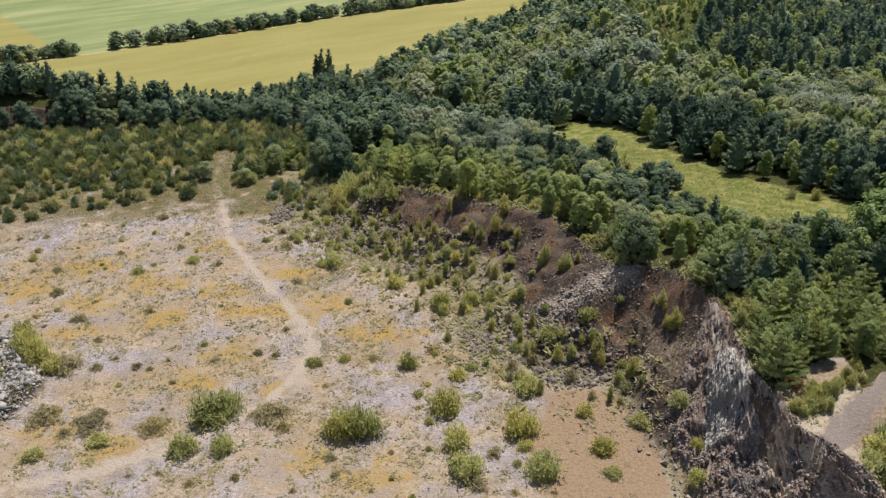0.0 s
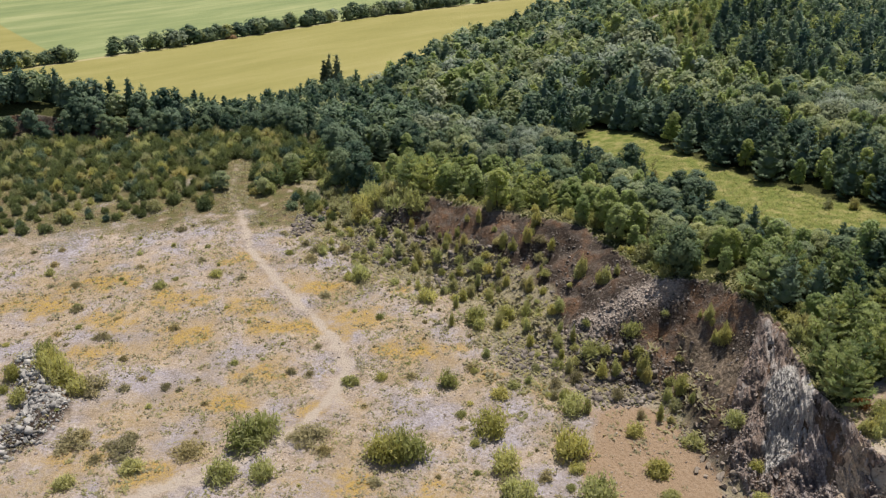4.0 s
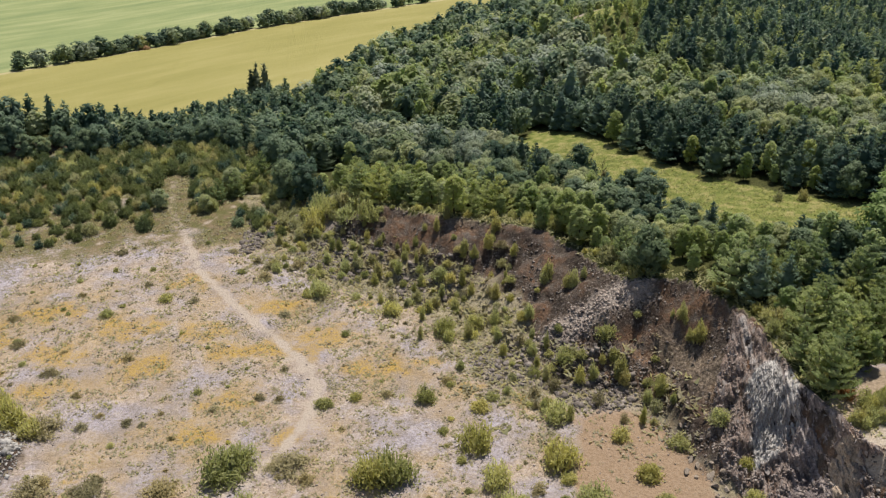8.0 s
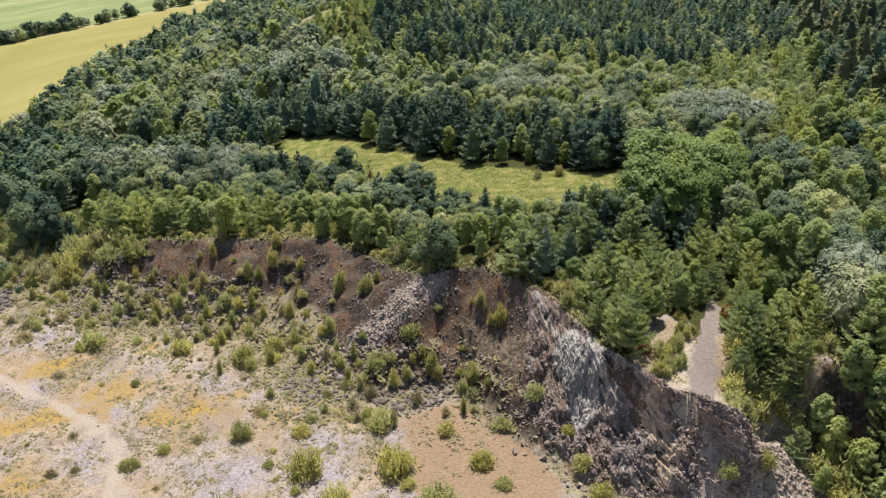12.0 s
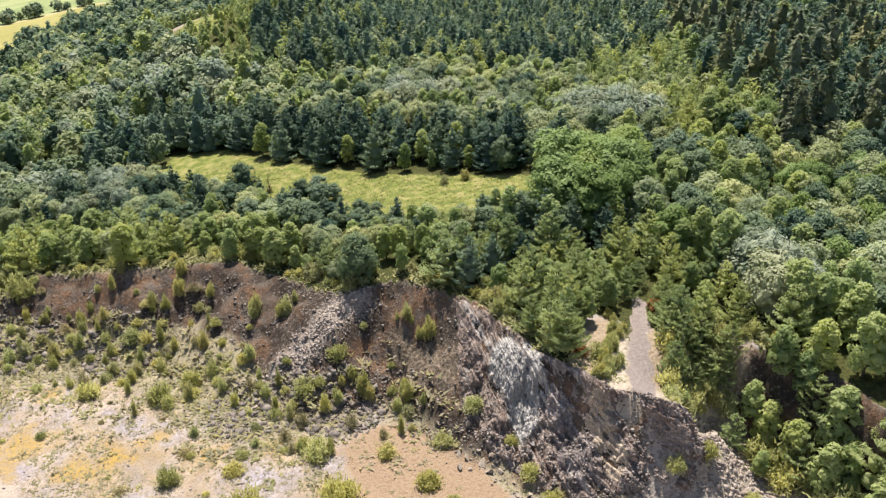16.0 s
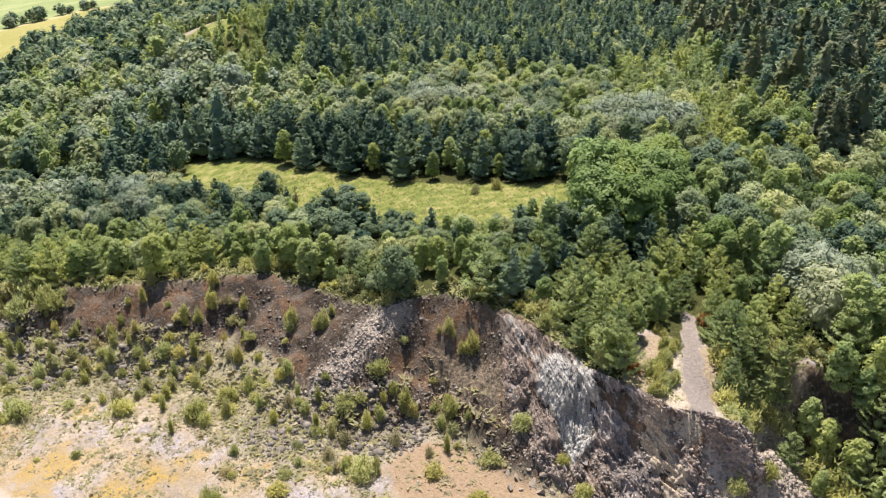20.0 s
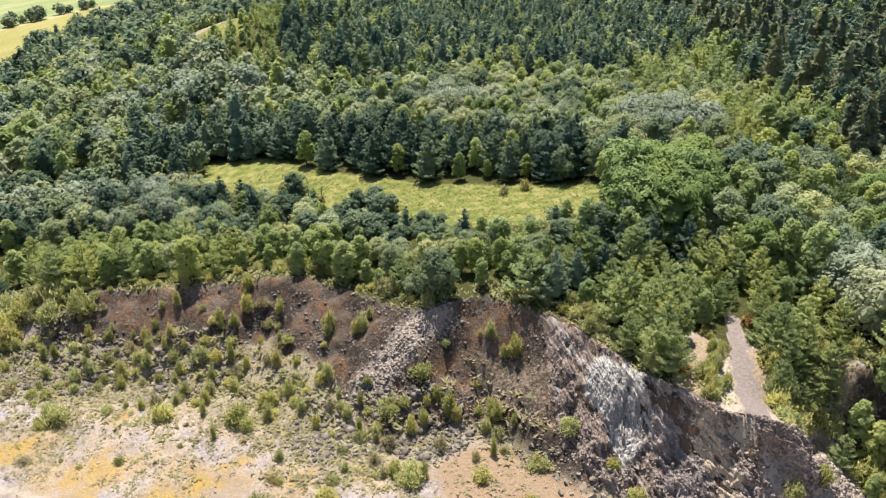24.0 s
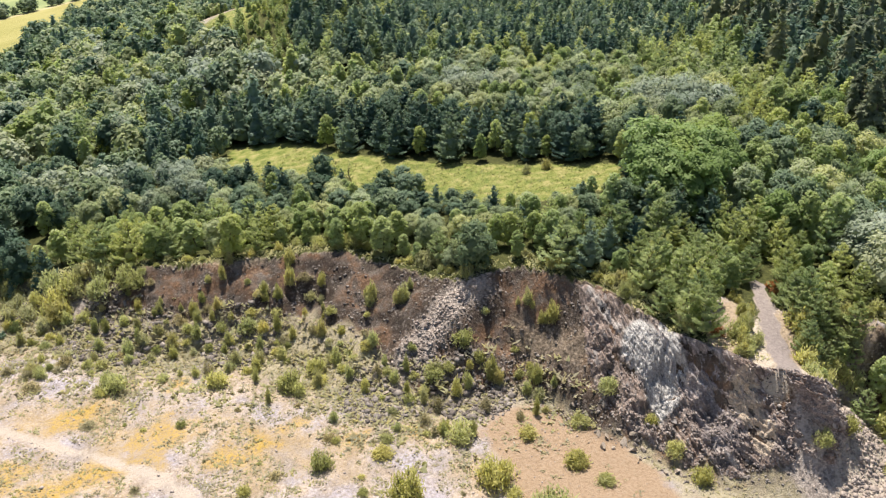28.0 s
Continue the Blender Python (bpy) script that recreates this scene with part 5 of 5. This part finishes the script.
def scatter_shrubs():
    p = scatter(-20, 20, 66, 112, 1.5)
    x, y = p.T
    df = to_line(x, y, FOOT)
    bank = inside(x, y, FOOT_POLY)
    chance = np.where(bank, 0.17 + smooth01(-df, -6, -1.5) * 0.6, smooth01(-df, -11, 0) * 0.42) * ~inside(x, y, RIM_POLY)
    chance *= np.where(x > 10, 0.4, 1)
    ok = (RNG.random(len(x)) < chance) & (to_line(x, y, PATH) > 2)
    for x, y in p[ok]:
        q = RNG.random()
        shrub("birch" if q < 0.28 else "sage" if q < 0.5 else "green" if q < 0.68 else "dry" if q < 0.8 else "yellow", x, y, 0.6 + 1.9 * RNG.random() ** 1.5, RNG.uniform(0.7, 1.5), "slender olive-green shrub at the foot of the bank", "shrubs at the foot of the bank")
    p = scatter(-14, 46, 44, 112, 1.55)
    x, y = p.T
    rim = to_line(x, y, RIM)
    ok = inside(x, y, RIM_POLY) & (rim > 0.5) & (rim < 3.4) & (to_line(x, y, TRACK) > 2.6) & (RNG.random(len(x)) < 0.7)
    for x, y in p[ok]:
        h, q = 0.7 + 1.5 * RNG.random() ** 1.5, RNG.random()
        shrub("birch" if q < 0.5 else "green" if q < 0.75 else "yellow", x, y, h, h * RNG.uniform(0.8, 1.3), "low light green shrub in the undergrowth along the rim", "shrubs along the quarry rim")
    p = scatter(-24, -6, 107, 152, 2.4)
    x, y = p.T
    for x, y in p[inside(x, y, FOOT_POLY) & ~inside(x, y, RIM_POLY) & (to_line(x, y, PATH_B) > 1.8)]:
        h = RNG.uniform(1.2, 3.0)
        shrub("birch" if RNG.random() < 0.5 else "green", x, y, h, h * 1.1, "young light green shrub on the grassy bank", "shrubs at the foot of the bank")
    p = scatter(-78, -18, 94, 147, 1.8)
    x, y = p.T
    n = fbm(x / 9, y / 9, 3, 50.0)
    ok = ~inside(x, y, FOOT_POLY) & (to_line(x, y, PATH_B) > 2.2) & (to_line(x, y, PATH_C) > 2.6) & (y > np.interp(x, [-78, -60, -50, -40, -32, -18], [96, 101, 107, 111, 112, 110]) - 3 * n) & (RNG.random(len(x)) < 0.45 + 0.5 * smooth01(y, 108, 124)) & (x > -30 - 0.36 * y)
    for k, (x, y) in enumerate(p[ok]):
        h = RNG.uniform(0.8, 1.9) + 0.03 * (y - 108)
        tone = ("olive", "olive", "green", "olive", "pine", "olive", "birch", "olive")[k % 8]
        shrub(tone, x, y, h, h * RNG.uniform(0.75, 1.1), "low olive-green young shrub among dry grass", "thicket at the far side of the floor")
    p = scatter(-58, 8, 50, 110, 3.4)
    x, y = p.T
    ok = ~inside(x, y, FOOT_POLY) & (to_line(x, y, PATH) > 1.8) & (RNG.random(len(x)) < 0.5) & (to_line(x, y, PATH_B) > 2)
    for x, y in p[ok]:
        h = 0.3 + 0.8 * RNG.random() ** 2
        shrub("sage" if RNG.random() < 0.5 else "dry", x, y, h, h * RNG.uniform(1.1, 1.8), "small scrubby bush on the gravel floor", "small bushes on the quarry floor")


scatter_shrubs()


# ---- tufts of weeds and meadow grass ----
def tufts(name, label, mat, x, y, high, blades):
    n = len(x) * blades
    ang = RNG.uniform(0, 6.28, n)
    h = np.repeat(high, blades) * RNG.uniform(0.6, 1.2, n)
    root = np.repeat(np.stack([x, y, height(x, y)], 1), blades, 0)
    root[:, :2] += RNG.normal(size=(n, 2)) * h[:, None] * 0.7
    lean = np.stack([np.cos(ang) * 0.9, np.sin(ang) * 0.9, np.full(n, 0.5)], 1)
    side = np.stack([-np.sin(ang), np.cos(ang), np.zeros(n)], 1)
    v = np.stack([root - side * h[:, None] * 0.3, root + side * h[:, None] * 0.3, root + lean * h[:, None]], 1)
    me = mesh_of(name, v.reshape(-1, 3), np.arange(3 * n).reshape(-1, 3))
    attr(me, "tint", np.repeat(RNG.random(n), 3))
    me.materials.append(mat)
    return tagged(new(name, me), label, "weeds", kind="stuff")


def build_tufts():
    p = scatter(-75, 24, 44, 146, 0.58)
    x, y = p.T
    n = fbm(x / 6, y / 6, 3, 61.0)
    ok = ~inside(x, y, FOOT_POLY) & (to_line(x, y, PATH) > 0.9) & (to_line(x, y, PATH_B) > 1.3) & (RNG.random(len(x)) < np.clip(0.43 + 0.9 * n + 0.5 * smooth01(y, 104, 112), 0.05, 1))
    ok &= (np.hypot((x - 14) / 6, (y - 59) / 10) > 1) | (RNG.random(len(x)) < 0.06)
    ok &= x > -34 - 0.36 * y
    p = p[ok]
    half = RNG.random(len(p)) < 0.65
    for mask, nm, lab, mat in ((half, "dry_weeds", "dry straw-coloured weeds dotted over the gravel floor", WEED), (~half, "green_weeds", "small olive-green weeds dotted over the gravel floor", SHRUB)):
        q = p[mask]
        tufts(nm, lab, mat, q[:, 0], q[:, 1], 0.1 + 0.27 * RNG.random(len(q)) ** 1.6, 12)
    p = scatter(12, 58, 86, 138, 0.75)
    p = p[inside(p[:, 0], p[:, 1], MEADOW)]
    ob = tufts("meadow_grass", "tall yellow-green meadow grass in a forest clearing", HAY, p[:, 0], p[:, 1], RNG.uniform(0.12, 0.4, len(p)), 6)
    p = scatter(-26, 46, 44, 125, 0.8)
    x, y = p.T
    p = p[inside(x, y, FOOT_POLY) & (to_line(x, y, RIM) < 2.6) & (inside(x, y, RIM_POLY)) & (to_line(x, y, TRACK) > 1.6)]
    tufts("rim_grass", "dry yellow-green grass along the quarry rim", SHRUB, p[:, 0], p[:, 1], RNG.uniform(0.2, 0.5, len(p)), 8)
    p = scatter(-24, 22, 62, 118, 0.5)
    x, y = p.T
    df = to_line(x, y, FOOT)
    bank = inside(x, y, FOOT_POLY)
    chance = np.where(bank, smooth01(-df, -7, -0.5) * 0.7, smooth01(-df, -11, 0) * 0.45) * np.where(x > 8, 0.35, 1)
    p = p[~inside(x, y, RIM_POLY) & (RNG.random(len(x)) < chance)]
    half = RNG.random(len(p)) < 0.3
    tufts("bank_weeds", "olive-green weeds growing low on the quarry bank", SHRUB, p[half, 0], p[half, 1], RNG.uniform(0.2, 0.7, half.sum()), 10)
    tufts("straw_weeds", "straw-coloured dry grass at the foot of the bank", WEED, p[~half, 0], p[~half, 1], RNG.uniform(0.2, 0.65, (~half).sum()), 10)


build_tufts()


# ---- bare dead tree and bushes in the meadow ----
def dead_tree(x, y, h):
    root = tagged(new("dead_tree"), "leafless grey dead tree standing in the meadow", "dead tree")
    part("trunk", trunk_mesh(h, 0.05, 5, 0.7), BARK, root)
    for k in range(14):
        an, t = RNG.uniform(0, 6.28), RNG.uniform(0.25, 0.9)
        bm = bmesh.new()
        bmesh.ops.create_cone(bm, segments=4, radius1=0.035, radius2=0.008, depth=1.0, cap_ends=True)
        bmesh.ops.translate(bm, verts=bm.verts, vec=(0, 0, 0.5))
        me = bpy.data.meshes.new("branch")
        bm.to_mesh(me)
        bm.free()
        b = part("branch", me, BARK, root)
        b.matrix_basis = Matrix.LocRotScale((0, 0, t * h), Euler((0, radians(RNG.uniform(25, 55)), an)), (1, 1, RNG.uniform(0.9, 1.8) * (1.2 - t)))
    root.matrix_basis = pose(x, y, float(height(x, y)))


dead_tree(25.0, 116.4, 4.4)
dead_tree(26.2, 114.8, 4.0)
dead_tree(24.0, 118.2, 3.2)
for x, y, h in ((20.6, 126.2, 2.8), (21.8, 124.6, 2.4), (23, 122.8, 1.8), (27.5, 117.5, 1.4), (44, 98.5, 1.6), (46.5, 97.5, 1.8)):
    shrub("pine" if h > 2.1 else "green", x, y, h, h * 0.8, "dark green bush standing in the meadow", "bushes in the meadow")
for x, y, sc in ((28.6, 109.4, 0.55), (30.2, 107.8, 0.6), (29.2, 106.2, 0.5), (27.0, 108.4, 0.45), (31.4, 106.0, 0.4)):
    plant("leafy_tree", x, y, sc, 1.25, "dense dark green round bush in the forest clearing")


# ---- trees below and on the far rim of the side gully ----
for kind, x, y, sc in (("birch_tree", 40.2, 45.2, 0.85), ("birch_tree", 40.4, 47.1, 0.75), ("birch_tree", 40.3, 42.6, 0.9), ("young_pine_tree", 42.2, 42.4, 0.8), ("birch_tree", 44.1, 44, 1.0),
                       ("birch_tree", 42.3, 46.4, 0.9), ("young_pine_tree", 37.6, 46.6, 0.55), ("birch_tree", 37.2, 43.4, 0.5), ("young_pine_tree", 39.9, 41.5, 0.8), ("golden_tree", 42.2, 40.2, 1.25), ("young_pine_tree", 41.2, 36.3, 1.2), ("birch_tree", 40.5, 38.0, 1.0),
                       ("birch_tree", 42.8, 44.2, 0.8), ("golden_tree", 39.6, 39, 1.0), ("young_pine_tree", 41, 33, 1.25), ("golden_tree", 39.2, 34.2, 1.1), ("young_pine_tree", 44.5, 47.5, 1.0), ("birch_tree", 45.5, 41, 1.1),
                       ("young_pine_tree", 34.8, 51.6, 0.62), ("young_pine_tree", 37.0, 52.8, 0.72), ("birch_tree", 33.6, 49.2, 0.36), ("birch_tree", 38.4, 50.2, 0.5), ("young_pine_tree", 38.6, 54.6, 0.8),
                       ("young_pine_tree", 29.6, 58.8, 0.5), ("young_pine_tree", 31.8, 60.4, 0.6), ("young_pine_tree", 30.2, 62.4, 0.62), ("young_pine_tree", 30.6, 66.2, 0.66), ("birch_tree", 29.4, 60.4, 0.4)):
    plant(kind, x, y, sc, 1.1, "young " + ("feathery pine" if "pine" in kind else "light green leafy") + " tree at the edge of the quarry")


# ---- trees on the slope at the far end of the floor, and trees added to darken the back wall ----
for kind, x, y, sc in (("leafy_tree", -18.6, 121.5, 1.0), ("leafy_tree", -15.8, 119.2, 0.95), ("leafy_tree", -16.4, 124.6, 1.1), ("pine_tree", -19.4, 126.4, 0.9), ("leafy_tree", -18.2, 130.4, 1.1), ("pine_tree", -13.6, 116.2, 0.7),
                       ("pine_tree", -17.4, 117.2, 0.5), ("pine_tree", -15.0, 115.2, 0.45), ("leafy_tree", -20.6, 134.0, 1.0), ("young_pine_tree", -24.2, 127.2, 0.75), ("young_pine_tree", -26.0, 124.6, 0.7), ("young_pine_tree", -28.4, 122.6, 0.6),
                       ("sallow_tree", -27.0, 127.6, 0.65), ("young_pine_tree", -22.6, 129.8, 0.8), ("sallow_tree", -30.0, 119.4, 0.5), ("sallow_tree", -36.4, 121.4, 0.55)):
    plant(kind, x, y, sc, 1.05, "young feathery pine on the slope by the quarry floor" if kind == "young_pine_tree" else "dense dark tree on the slope by the quarry floor" if kind != "sallow_tree" else "bushy grey-green sallow beside the quarry path")
# dark trees added over the back wall, in place of the shade on its rock
back = scatter(-100, -20, 138, 153, 3.0)
for x, y in back[inside(back[:, 0], back[:, 1], FOOT_POLY) & ~inside(back[:, 0], back[:, 1], RIM_POLY)]:
    kind = "leafy_tree" if RNG.random() < 0.7 else "pine_tree"
    plant(kind, x, y, RNG.uniform(0.5, 0.85), 1.1, "dark green bushy tree added to stand for shade on the back wall of the quarry")


# ---- straw heap at the edge of the field ----
def straw_heap(x, y):
    bm = bmesh.new()
    bmesh.ops.create_icosphere(bm, subdivisions=3, radius=1)
    for v in bm.verts:
        v.co *= 1 + 0.16 * noise.noise(v.co * 2.3)
        v.co = (v.co.x * 2.2, v.co.y * 1.6, max(v.co.z, -0.15) * 1.5)
    me = bpy.data.meshes.new("straw_heap")
    bm.to_mesh(me)
    bm.free()
    m, N, L, b = material("old_straw", 0.95, 0.1)
    L.new(n_ramp(N, L, n_noise(N, L, 3.0, 5), (0.3, (0.10, 0.06, 0.035)), (0.7, (0.26, 0.17, 0.09))), b.inputs["Base Color"])
    me.materials.append(m)
    ob = tagged(new("straw_heap", me), "small brown heap of old straw beside the hedgerow", "heap")
    ob.matrix_basis = pose(x, y, float(height(x, y)))


straw_heap(-79.5, 322.5)
